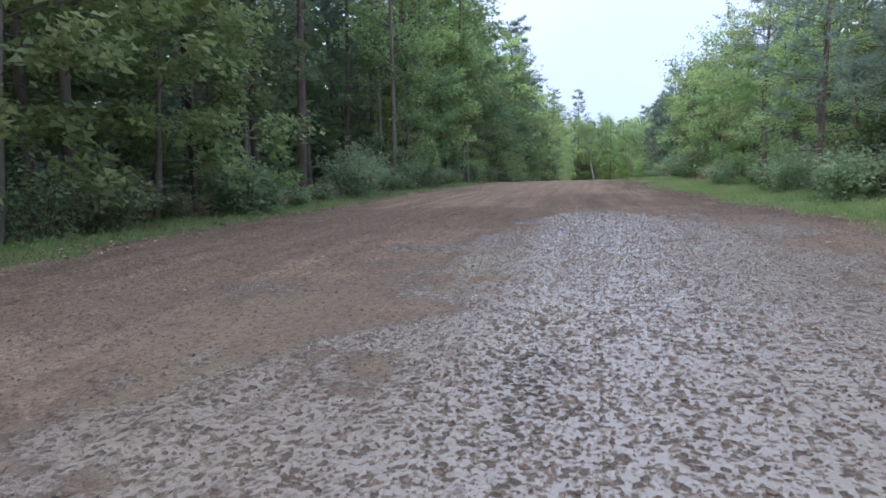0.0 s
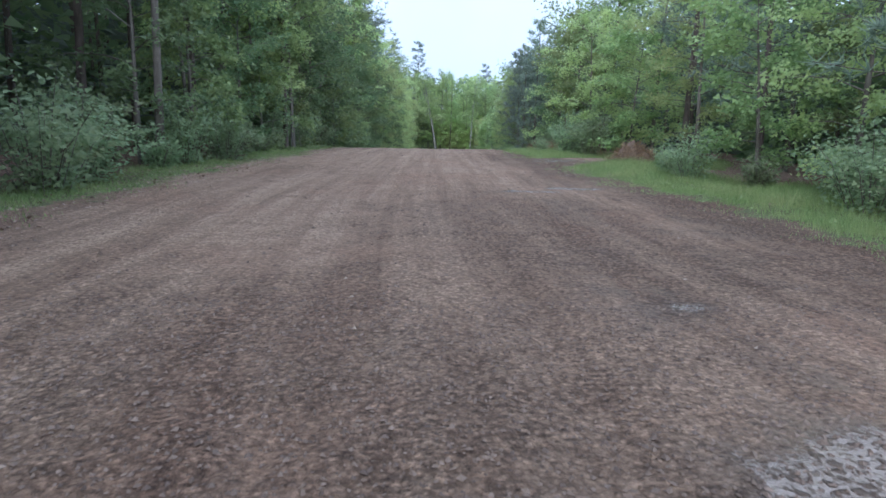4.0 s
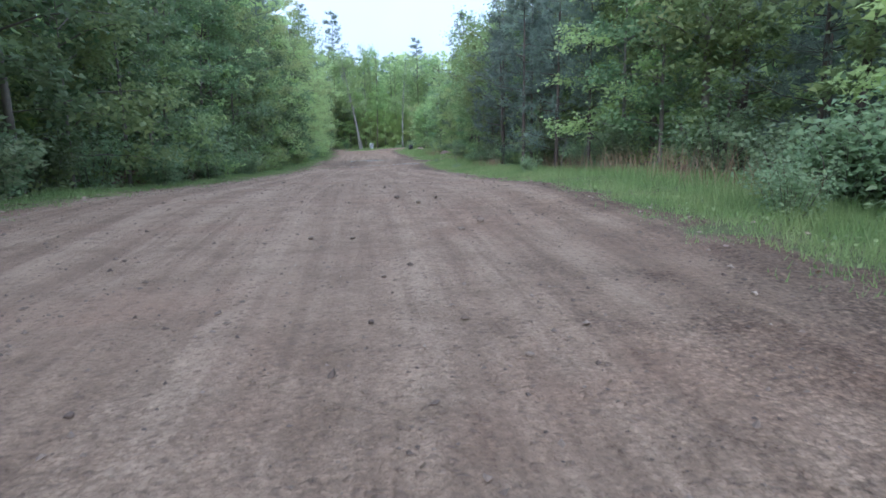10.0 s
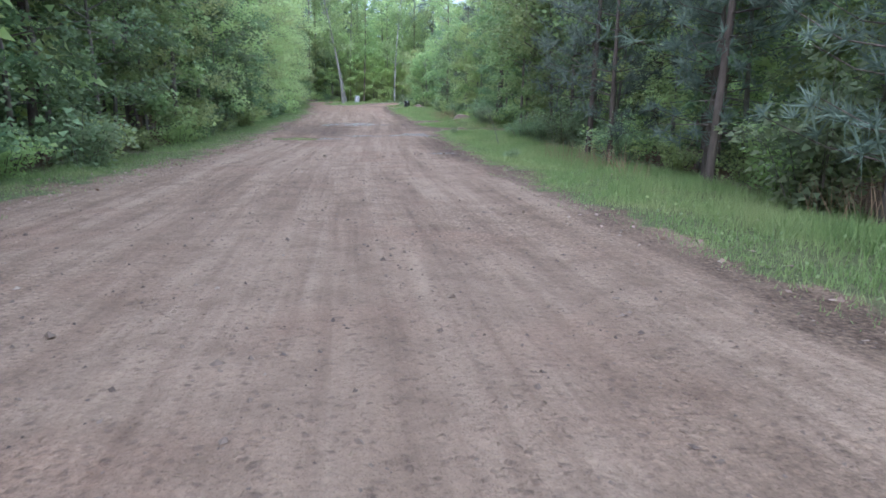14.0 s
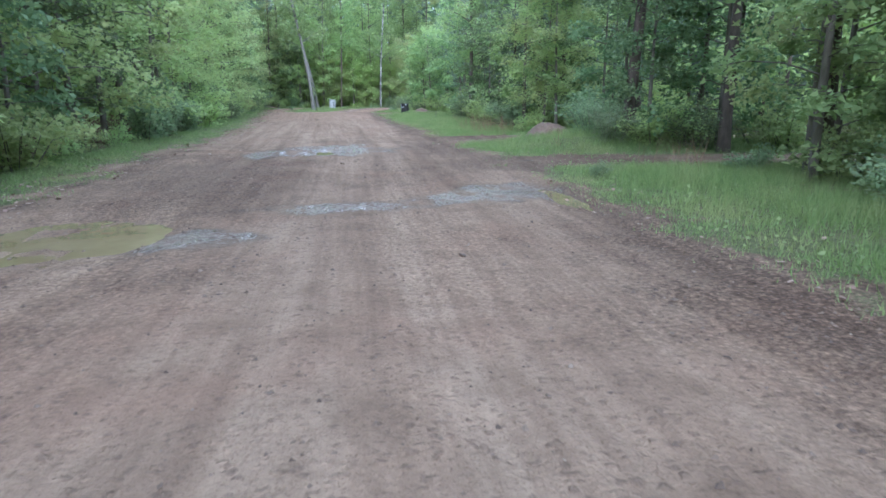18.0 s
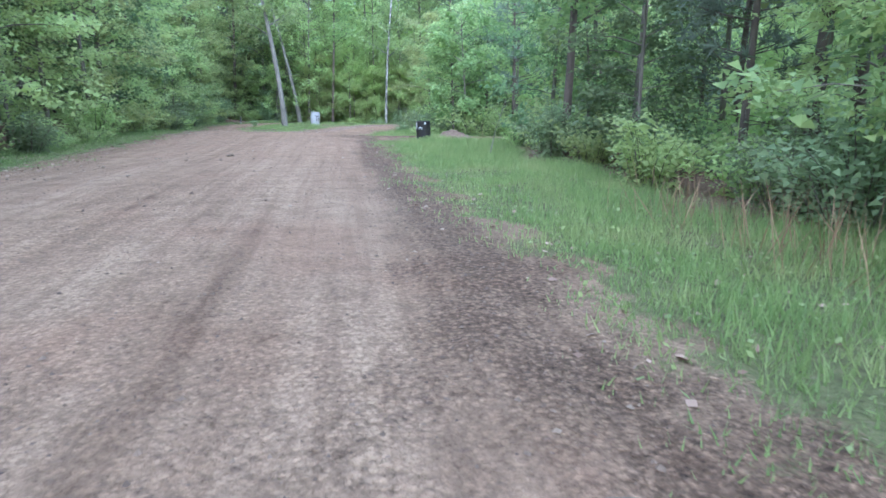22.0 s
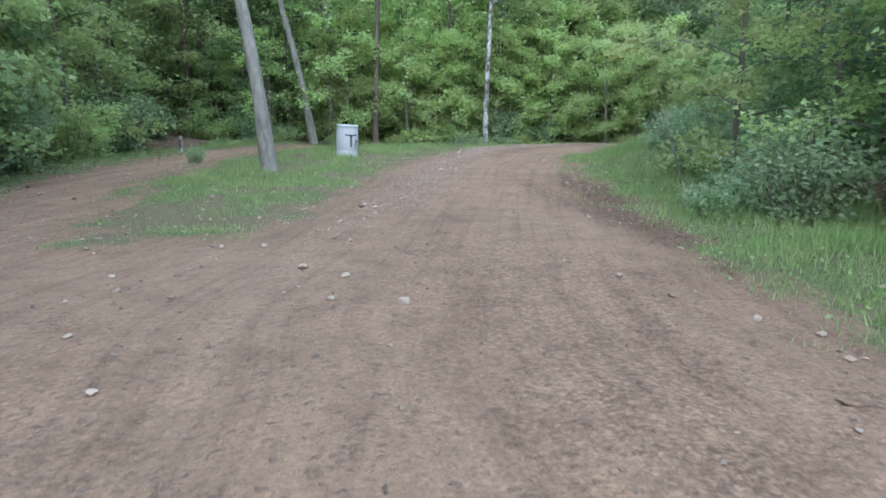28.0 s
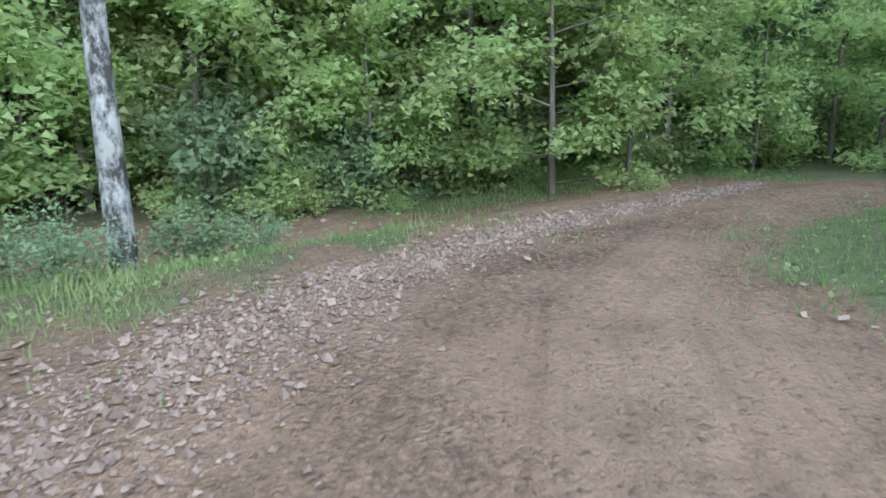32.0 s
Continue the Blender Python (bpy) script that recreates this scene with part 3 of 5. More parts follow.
def leaves(centres, ways, sizes, rng, tilt=0.5, wide=0.72):
    """Folded leaf blades that grow along ways, near level but for the tilt."""
    n = len(centres)
    ways = ways / (np.linalg.norm(ways, axis=1, keepdims=True) + 1e-9)
    up = np.array([0, 0, 1.0]) + rng.normal(0, tilt, (n, 3))
    side = np.cross(ways, up)
    side /= np.linalg.norm(side, axis=1, keepdims=True) + 1e-9
    top = np.cross(side, ways)
    s = np.asarray(sizes)[:, None]
    stem = centres
    tip = centres + ways * s
    mid = centres + ways * s * 0.45 - top * s * 0.10
    w = side * s * 0.5 * wide
    pts = np.stack([stem, mid + w + top * s * 0.12, tip, mid - w + top * s * 0.12], 1).reshape(-1, 3)
    faces = np.arange(n * 4).reshape(-1, 4)
    return pts, faces


def small_leaves(centres, ways, sizes, rng, tilt=1.3, wide=0.8):
    """Many small leaves, one triangle each, with their tips drooping along ways."""
    n = len(centres)
    ways = ways / (np.linalg.norm(ways, axis=1, keepdims=True) + 1e-9)
    side = np.cross(ways, np.array([0, 0, 1.0]) + rng.normal(0, tilt, (n, 3)))
    side /= np.linalg.norm(side, axis=1, keepdims=True) + 1e-9
    s = np.asarray(sizes)[:, None]
    k = rng.uniform(0.25, 0.75, (n, 1))
    pts = np.stack([centres - side * s * wide * k, centres + side * s * wide * (1 - k), centres + ways * s], 1).reshape(-1, 3)
    return pts, np.arange(n * 3).reshape(-1, 3)


def grow_broad(rng, tall, spread_m, clear, twigs, per, size, droop=0.15):
    """Trunk line, branch lines and leaf arrays of a broad-leaved tree."""
    lean = rng.normal(0, 0.03, 2)
    hs = np.linspace(0, 1, 8)
    sway = np.cumsum(rng.normal(0, 0.04, (8, 2)), 0) * tall * 0.12
    trunk = [((lean[0] * tall * h + sway[k, 0] * h, lean[1] * tall * h + sway[k, 1] * h, tall * h), max(0.012, (0.010 * tall + 0.01) * (1 - h) ** 0.8)) for k, h in enumerate(hs)]
    tp = np.array([q for q, _ in trunk])
    lines, at, ways = [], [], []
    count = int(9 + tall * 2.0)
    for b in range(count):
        h = clear + (1 - clear) * ((b + rng.uniform(0, 1)) / count) ** 0.9
        root = np.array([np.interp(h, hs, tp[:, k]) for k in range(3)])
        az = b * 2.4 + rng.uniform(-0.5, 0.5)
        reach = spread_m * (0.35 + 0.65 * math.sin(math.pi * min(1, (1 - h) / (1 - clear) * 0.62 + 0.18))) * rng.uniform(0.65, 1.1)
        rise = 0.15 + 0.75 * h + rng.uniform(-0.15, 0.15)
        out = np.array([math.cos(az), math.sin(az), 0])
        knots = [root + out * reach * s + np.array([0, 0, reach * (rise * s - (rise * 0.45 + droop) * s * s)]) for s in (0, 0.35, 0.7, 1.0)]
        lines.append([(k, max(0.004, 0.012 * reach * (1 - 0.8 * i / 3))) for i, k in enumerate(knots)])
        for t in range(twigs):
            s = rng.uniform(0.25, 1.0)
            start = np.array([np.interp(s, (0, 0.35, 0.7, 1.0), [k[c] for k in knots]) for c in range(3)])
            turn = az + rng.choice((-1, 1)) * rng.uniform(0.35, 1.1)
            length = reach * rng.uniform(0.22, 0.5)
            way = np.array([math.cos(turn), math.sin(turn), rng.uniform(-0.5, 0.5)])
            end = start + way * length
            if t < 1:
                lines.append([(start, 0.006), (end, 0.002)])
            f = rng.uniform(0.15, 1.05, per)
            at.append(start + f[:, None] * (end - start) + rng.normal(0, 0.12, (per, 3)))
            spin = turn + rng.choice((-1, 1), per) * rng.uniform(0.2, 1.3, per)
            ways.append(np.stack([np.cos(spin), np.sin(spin), rng.uniform(-1.0, 0.4, per)], 1))
    at, ways = np.concatenate(at), np.concatenate(ways)
    return trunk, lines, small_leaves(at, ways, rng.uniform(0.5, 1.35, len(at)) * size, rng)


def grow_pine(rng, tall, spread_m, clear, tufts, needle, bare=0.0):
    """Trunk line, branch lines and needle tufts of a pine."""
    hs = np.linspace(0, 1, 7)
    lean = rng.normal(0, 0.018, 2)
    trunk = [((lean[0] * tall * h, lean[1] * tall * h, tall * h), max(0.02, (0.0085 * tall + 0.015) * (1 - 0.88 * h))) for h in hs]
    lines, at, ways = [], [], []
    rows = int(6 + tall * (1 - clear) * 1.7)
    for k in range(rows):
        h = clear + (1 - clear) * (k + rng.uniform(0, 0.8)) / rows
        for b in range(rng.integers(3, 5)):
            az = rng.uniform(0, 6.283)
            reach = spread_m * min(1.0, 0.22 + 1.35 * (1 - h) / (1 - clear)) * rng.uniform(0.55, 1.1)
            out = np.array([math.cos(az), math.sin(az), 0])
            root = np.array([lean[0] * tall * h, lean[1] * tall * h, tall * h])
            knots = [root, root + out * reach * 0.5 + np.array([0, 0, reach * 0.10]), root + out * reach + np.array([0, 0, reach * rng.uniform(0.15, 0.5)])]
            lines.append([(q, max(0.006, 0.011 * reach * (1 - 0.4 * i))) for i, q in enumerate(knots)])
            for t in range(tufts):
                s = rng.uniform(0.35, 1.05)
                c = root + (knots[2] - root) * s + np.array([rng.normal(0, 0.10), rng.normal(0, 0.10), rng.normal(0.02, 0.08)]) * reach * 0.8
                n = 15
                d = rng.normal(0, 1, (n, 3)) + out * 0.7 + np.array([0, 0, 0.45])
                at.append(np.repeat(c[None], n, 0))
                ways.append(d)
    for k in range(int(bare)):
        h = rng.uniform(0.12, clear)
        az = rng.uniform(0, 6.283)
        root = np.array([lean[0] * tall * h, lean[1] * tall * h, tall * h])
        lines.append([(root, 0.014), (root + np.array([math.cos(az), math.sin(az), rng.uniform(-0.2, 0.2)]) * rng.uniform(0.4, 1.3), 0.004)])
    at, ways = np.concatenate(at), np.concatenate(ways)
    ways /= np.linalg.norm(ways, axis=1, keepdims=True)
    n = len(at)
    side = np.cross(ways, rng.normal(0, 1, (n, 3)))
    side /= np.linalg.norm(side, axis=1, keepdims=True) + 1e-9
    long = rng.uniform(0.7, 1.2, n)[:, None] * needle
    pts = np.stack([at + side * needle * 0.05, at - side * needle * 0.05, at + ways * long], 1).reshape(-1, 3)
    return trunk, lines, (pts, np.arange(n * 3).reshape(-1, 3))


def grow_shrub(rng, tall, wide, stems, per, size):
    lines, at, ways = [], [], []
    for k in range(stems):
        az = rng.uniform(0, 6.283)
        r = rng.uniform(0.15, 1.0) * wide
        top = np.array([math.cos(az) * r, math.sin(az) * r, tall * rng.uniform(0.5, 1.0) * (1.15 - 0.45 * r / wide)])
        foot = np.array([math.cos(az) * r * 0.25, math.sin(az) * r * 0.25, -0.05])
        bend = foot + (top - foot) * 0.55 + np.array([0, 0, 0.12 * tall])
        lines.append([(foot, 0.012), (bend, 0.008), (top, 0.003)])
        f = rng.uniform(0.1, 1.05, per)
        c = np.where(f[:, None] < 0.55, foot + (bend - foot) * (f[:, None] / 0.55), bend + (top - bend) * ((f[:, None] - 0.55) / 0.45))
        spin = rng.uniform(0, 6.283, per)
        off = rng.uniform(0.02, 0.30, per) * wide
        c = c + np.stack([np.cos(spin) * off, np.sin(spin) * off, rng.normal(0, 0.06, per)], 1)
        c[:, 2] = np.maximum(c[:, 2], 0.03)
        at.append(c)
        ways.append(np.stack([np.cos(spin), np.sin(spin), rng.uniform(-0.7, 0.4, per)], 1))
    at, ways = np.concatenate(at), np.concatenate(ways)
    return lines, small_leaves(at, ways, rng.uniform(0.6, 1.3, len(at)) * size * 0.68, rng)


def make_tree(name, trunk, lines, crown, bark, leaf, crown_name, label, category, group):
    tree = tagged(new(name), label, category, group)
    part("trunk", mesh_of("trunk", *tubes([trunk], 7), bark, True), tree)
    tagged(part("branchwork", mesh_of("branchwork", *tubes(lines, 3), bark, True), tree), kind="stuff")
    part(crown_name, mesh_of(crown_name, *crown, leaf), tree)
    return tree


def make_shrub(rng, tall, wide, stems, per, size, label, leaf=None):
    lines, crown = grow_shrub(rng, tall, wide, stems, int(per * 2.2), size)
    shrub = tagged(new("shrub"), label, "shrub", "shrubs along the track")
    part("woody_base", mesh_of("woody_base", *tubes(lines, 3), BARK_BROWN, True), shrub)
    part("foliage", mesh_of("foliage", *crown, leaf or LEAF_SHRUB), shrub)
    return shrub


G = np.random.default_rng(7)
SMALL = [make_tree("broadleaf_sapling", *grow_broad(G, h, w, c, 7, 34, 0.135), BARK_BROWN, leaf, "foliage", label, "tree", "saplings along the track")
         for h, w, c, leaf, label in (
             (6.5, 2.0, 0.10, LEAF_BROAD, "slender broad-leaved sapling in fresh spring leaf at the forest edge"),
             (5.2, 1.7, 0.12, LEAF_YOUNG, "young sapling with bright yellow-green new leaves at the forest edge"),
             (7.6, 2.3, 0.08, LEAF_BROAD, "leafy broad-leaved tree with low layered branches at the forest edge"),
             (8.6, 2.4, 0.14, LEAF_YOUNG, "light green maple-like tree with drooping leaf sprays"),
             (4.3, 2.0, 0.03, LEAF_YOUNG, "low bright green sapling with leaf sprays down to the ground"))]
SPRING = [make_tree("broadleaf_sapling", *grow_broad(G, h, w, c, 8, 42, 0.110), BARK_BROWN, LEAF_SPRING, "foliage", label, "tree", "saplings along the track")
          for h, w, c, label in ((6.8, 2.1, 0.06, "bright green layered sapling in fresh spring leaf"),
                                 (5.0, 2.1, 0.03, "low bright green sapling with leaf sprays down to the ground"),
                                 (8.8, 2.5, 0.10, "tall light green maple-like tree with drooping leaf sprays"))]
TALL = [make_tree("broadleaf_tree", *grow_broad(G, h, w, c, 6, 26, 0.22), BARK_BROWN, LEAF_BROAD, "foliage", label, "tree", "tall trees of the wood")
        for h, w, c, label in ((14.5, 3.2, 0.16, "tall broad-leaved forest tree with a narrow green crown"),
                               (12.0, 3.0, 0.12, "mid-height broad-leaved forest tree in spring leaf"))]
PINES = [make_tree("pine_tree", *grow_pine(G, h, w, c, t, s, b), BARK_PINE, NEEDLES_PALE if h == 9.5 else NEEDLES, "needles", label, "pine", "pines of the wood")
         for h, w, c, t, s, b, label in ((17.0, 2.6, 0.42, 5, 0.40, 14, "tall straight pine with a dark bare lower trunk"),
                                         (14.0, 2.3, 0.30, 5, 0.36, 10, "forest pine with dark green needles"),
                                         (7.6, 1.7, 0.10, 5, 0.33, 0, "young dark green pine with needles down to the ground"),
                                         (9.5, 1.9, 0.22, 5, 0.35, 8, "slim young pine with dark needles"))]
SHRUBS = [make_shrub(G, h, w, st, per, s, label) for h, w, st, per, s, label in (
    (1.5, 0.95, 17, 46, 0.155, "dense green shrub at the edge of the wood"),
    (2.4, 1.2, 22, 50, 0.17, "tall leafy shrub at the edge of the wood"),
    (0.9, 0.75, 15, 38, 0.12, "low leafy bush in the grass verge"),
    (1.9, 1.3, 23, 44, 0.14, "straggling bush with pale green leaves"))]
TALL.append(make_tree("broadleaf_tree", *grow_broad(G, 13.0, 3.1, 0.10, 6, 26, 0.21), BARK_BROWN, LEAF_SPRING, "foliage", "tall light green broad-leaved forest tree in spring leaf", "tree", "tall trees of the wood"))
PINES.append(make_tree("pine_tree", *grow_pine(G, 10.5, 2.0, 0.18, 5, 0.35, 8), BARK_PINE, NEEDLES_PALE, "needles", "slim grey-green young pine", "pine", "pines of the wood"))
PINES.append(make_tree("pine_tree", *grow_pine(G, 7.4, 1.9, 0.36, 6, 0.33, 9), BARK_PINE, NEEDLES, "needles", "young pine with a bare straight lower trunk in the grass verge", "pine", "pines of the wood"))
SHRUBS += [make_shrub(G, h, w, st, per, s, label, LEAF_SPRING) for h, w, st, per, s, label in (
    (1.6, 1.0, 18, 44, 0.145, "bright green leafy shrub at the edge of the wood"),
    (1.0, 0.8, 15, 40, 0.115, "low bright green bush at the edge of the wood"))]
for k, ob in enumerate(SMALL + SPRING + TALL + PINES + SHRUBS):
    ob.location = (-13.5 - 1.3 * k, 60 + 5 * (k % 3), ground_level(-13.5 - 1.3 * k, 60 + 5 * (k % 3)) - 0.05)


def plant(ob, x, y, rng, low=0.85, high=1.15, sink=0.06):
    k, turn = rng.uniform(low, high), rng.uniform(0, 6.283)
    wide = k * rng.uniform(0.92, 1.08), k * rng.uniform(0.92, 1.08)
    if 3.4 < x < 6.0 and 27.0 < y < 32.4:
        return  # the open ground before the brush pile
    if x < -7.0 and y < 24.0 and ob in SMALL and int(y * 10) % 5 < 2:
        return  # the leaves are thin before the shaded pines
    made = copy_thing(ob, Matrix.LocRotScale((x, y, ground_level(x, y) - sink), Euler((0, 0, turn)), None))
    made.scale = (*wide, k)


def free(x, y, room):
    if 130 < y < 136.4 and (abs(x + 1.5) < 0.8 or (abs(x - 5.1) < 0.9 and y < 133.5)):
        return False  # round the pale trunks
    if 3.0 < x < 6.7 and 100.5 < y < 107.6:
        return False  # the open grass round the black drum
    return float(inside_road(np.array([x]), np.array([y]))[0]) < -room


def pick_shrub(rng, y):
    return rng.choice(6, p=(0.25, 0.25, 0.25, 0.25, 0, 0) if y < 55 else (0.12, 0.13, 0.12, 0.13, 0.3, 0.2))


def deeper(y):
    """How much farther back the wood stands where the right verge is wide."""
    return 0.9 * float(smooth(36, 42, y) * smooth(77, 72, y)) + 1.3 * float(smooth(86, 89, y) * smooth(108, 106, y))


def plant_rows():
    rng = np.random.default_rng(21)
    # the wood beside the track, from its edge inwards
    y = -9.0
    while y < 133:
        x = along(LEFT, min(y, 118)) - rng.uniform(2.0, 3.1)
        if free(x, y, 1.3):
            plant(SPRING[rng.choice(3)] if rng.uniform() < 0.65 * smooth(50, 95, y) else SMALL[rng.choice(5, p=(0.28, 0.16, 0.28, 0.14, 0.14))], x, y, rng)
        y += rng.uniform(1.7, 2.6)
    y = -9.0
    while y < 133:
        x = along(LEFT, min(y, 118)) - rng.uniform(1.3, 2.4)
        if free(x, y, 0.9):
            plant(SHRUBS[pick_shrub(rng, y)], x, y, rng, 0.7, 1.2)
        y += rng.uniform(1.3, 2.4)
    y = -9.0
    while y < 136:
        x = along(LEFT, min(y, 118)) - rng.uniform(3.8, 6.2)
        if free(x, y, 1.6):
            plant((PINES[0], PINES[1], TALL[0], TALL[1], TALL[2])[rng.choice(5, p=(0.38, 0.24, 0.22, 0.12, 0.04) if y < 35 else (0.2, 0.1, 0.16, 0.14, 0.4))], x, y, rng)
        y += rng.uniform(1.9, 3.0)
    y = -9.0
    while y < 122:
        x = along(RIGHT, min(y, 114)) + rng.uniform(2.3, 3.5) + deeper(y)
        if free(x, y, 1.5) and not 78 < y < 85:
            plant(SHRUBS[pick_shrub(rng, y)], x, y, rng, 0.55, 1.05)
        y += rng.uniform(1.1, 2.1)
    y = -9.0
    while y < 120:
        x = along(RIGHT, min(y, 114)) + rng.uniform(3.2, 4.6) + deeper(y)
        if free(x, y, 1.5) and not 77 < y < 85:
            plant((SMALL[0], SMALL[1], PINES[2], SMALL[2], PINES[3], SPRING[0])[rng.choice(6, p=(0.12, 0.14, 0.24, 0.09, 0.38, 0.03) if y < 26 else (0.2, 0.24, 0.08, 0.14, 0.12, 0.22) if y < 60 else (0.24, 0.2, 0.14, 0.12, 0.1, 0.2) if y < 80 else (0.16, 0.14, 0.03, 0.12, 0.05, 0.5))], x, y, rng, 0.72, 1.02)
        y += rng.uniform(1.9, 3.0)
    y = -9.0
    while y < 122:
        x = along(RIGHT, min(y, 114)) + rng.uniform(5.2, 8.5) + 0.7 * deeper(y)
        if free(x, y, 1.4):
            plant((PINES[3], PINES[1], SMALL[3], PINES[4], SPRING[2])[rng.choice(5, p=(0.26, 0.10, 0.24, 0.26, 0.14) if y < 38 else (0.25, 0.0, 0.25, 0.2, 0.3) if y < 84 else (0.2, 0.1, 0.15, 0.3, 0.25))], x, y, rng, 0.75, 1.0)
        y += rng.uniform(1.7, 2.8)
    # the wood that closes the far end, past the bend
    for x, yy in [(a + rng.uniform(-0.6, 0.6), 135.0 + rng.uniform(0, 1.5)) for a in np.arange(-9, 24, 1.7)]:
        if free(x, yy, 1.0):
            plant(SPRING[rng.choice(3)] if rng.uniform() < 0.65 else SMALL[rng.choice(5)], x, yy, rng)
    for x, yy in [(a + rng.uniform(-0.8, 0.8), 138.2 + rng.uniform(0, 3)) for a in np.arange(-12, 27, 2.6)]:
        plant((PINES[0], SMALL[3], SPRING[0], SPRING[2])[rng.choice(4, p=(0.15, 0.15, 0.3, 0.4))], x, yy, rng)
    for x, yy in [(a + rng.uniform(-0.4, 0.4), 134.0 - 0.13 * max(0, a - 6) + rng.uniform(0, 0.6)) for a in np.arange(-7, 24, 0.85)]:
        if free(x, yy, 0.25):
            plant(SHRUBS[pick_shrub(rng, yy)], x, yy, rng, 0.5, 0.95)
    for x, yy in [(a + rng.uniform(-0.5, 0.5), 134.9 - 0.13 * max(0, a - 6) + rng.uniform(0, 1.0)) for a in np.arange(-6, 24, 0.95)]:
        if free(x, yy, 0.5):
            plant(SPRING[1] if rng.uniform() < 0.8 else SMALL[4], x, yy, rng, 0.6, 0.95)
    for x, yy in [(a + rng.uniform(-0.8, 0.8), b + rng.uniform(-0.8, 0.8)) for a in np.arange(11, 31, 2.6) for b in (133.6, 136.4)] + [(a, b + rng.uniform(-1, 1)) for a in np.arange(15, 30, 2.8) for b in (120.5, 124.5, 127.5)]:
        if free(x, yy, 1.2):
            plant((SPRING[0], SMALL[2], SPRING[2], TALL[2])[rng.choice(4)], x, yy, rng, 0.8, 1.05)
    # young pines that show against the sky
    for x, yy, k in ((4.9, 52.6, 0.95), (5.3, 57.2, 0.9), (5.0, 61.0, 0.95), (5.8, 64.4, 1.0), (7.3, 69.2, 1.0), (6.4, 59.0, 1.1)):
        plant(PINES[2] if k < 1 else PINES[3], x, yy, rng, k, k * 1.02)
    plant(PINES[5], 4.65, 56.0, rng, 1.0, 1.01)
    for x, yy, k in ((5.9, 57.8, 0.85), (5.4, 50.8, 0.7), (6.6, 53.6, 0.9)):
        plant(PINES[5], x, yy, rng, k, k * 1.02)
    plant(PINES[0], -5.4, 138.2, rng, 1.25, 1.26)
    for x in np.arange(8.5, 25, 1.15):
        yy = 133.1 + 0.05 * (x - 8) + rng.uniform(0, 0.7)
        if free(x, yy, 0.7):
            plant(SHRUBS[pick_shrub(rng, yy)] if rng.uniform() < 0.4 else SPRING[1], x, yy, rng, 0.55, 0.9)
    # round the two short side trails
    for x, yy, k in ((7.3, 80.4, 0.75), (7.5, 82.2, 0.85), (8.9, 86.6, 0.9), (9.0, 80.8, 1.0), (8.6, 79.3, 0.9), (7.4, 87.2, 0.85), (6.6, 88.6, 0.8), (7.6, 74.6, 0.9), (6.2, 73.4, 0.75)):
        plant((SMALL[0], SMALL[2], SPRING[0], SMALL[3])[rng.choice(4)], x, yy, rng, k, k * 1.05)
    for x, yy, k in ((5.9, 79.6, 0.6), (6.1, 81.2, 0.7), (6.3, 87.2, 0.7), (8.3, 86.4, 0.8), (6.9, 79.4, 0.8), (6.4, 75.0, 0.6), (7.9, 78.9, 0.7)):
        plant(SHRUBS[pick_shrub(rng, yy)], x, yy, rng, k, k * 1.05)
    # low undergrowth along the foot of the wood behind the bend
    for x in np.arange(-3, 14, 0.5):
        yy = 133.7 - 0.16 * max(0.0, x - 5) + rng.uniform(-0.1, 0.5)
        if free(x, yy, 0.12):
            s = rng.uniform(0.3, 0.6)
            plant(SHRUBS[(2, 5, 4)[rng.choice(3)]], x, yy, rng, s, s * 1.1)
    # thicket that hides the trail where it leaves round the bend
    for x, yy, k in ((12.6, 128.2, 0.7), (11.2, 128.3, 0.3), (10.2, 127.4, 0.35), (9.2, 126.6, 0.3), (13.6, 127.4, 0.9), (14.6, 127.2, 1.0), (11.6, 127.2, 0.6), (15.6, 126.4, 1.0)):
        plant(SHRUBS[pick_shrub(rng, yy)], x, yy, rng, k, k * 1.05)
    for x, yy in [(a + rng.uniform(-0.4, 0.4), 131.7 - 0.12 * (a - 10) + rng.uniform(0, 0.5)) for a in np.arange(10.5, 24, 1.0)]:
        if free(x, yy, 0.4):
            plant(SPRING[1] if rng.uniform() < 0.5 else SHRUBS[pick_shrub(rng, yy)], x, yy, rng, 0.6, 0.95)
    # weedy bank on the inside of the bend
    for k in range(95):
        yy = rng.uniform(115.5, 127)
        x = 5.2 + (yy - 117) * 0.42 + rng.uniform(-0.2, 2.6)
        if free(x, yy, 0.5):
            s = rng.uniform(0.25, 0.75) * min(1.0, 0.45 + 0.3 * (x - 4.6 - (yy - 117) * 0.42))
            plant(SHRUBS[(2, 5, 3, 0)[rng.choice(4)]], x, yy, rng, s, s * 1.1)
    # undergrowth inside the wood
    for k in range(60):
        yy = rng.uniform(58, 116)
        x = along(RIGHT, min(yy, 114)) + rng.uniform(4.0, 10.0)
        if free(x, yy, 0.8):
            plant(SHRUBS[(2, 5)[rng.choice(2)]], x, yy, rng, 0.9, 1.7)
    # inside of the bend
    for x, yy in ((7.4, 117.0), (9.2, 119.5), (10.2, 122.0), (11.2, 124.0), (13.6, 125.6), (16.0, 126.4), (7.6, 114.5), (11.2, 119.0), (12.5, 121.5), (15.2, 123.0)):
        plant(SPRING[rng.choice(3)] if rng.uniform() < 0.5 else SMALL[rng.choice(4)], x, yy, rng, 0.65, 0.85)
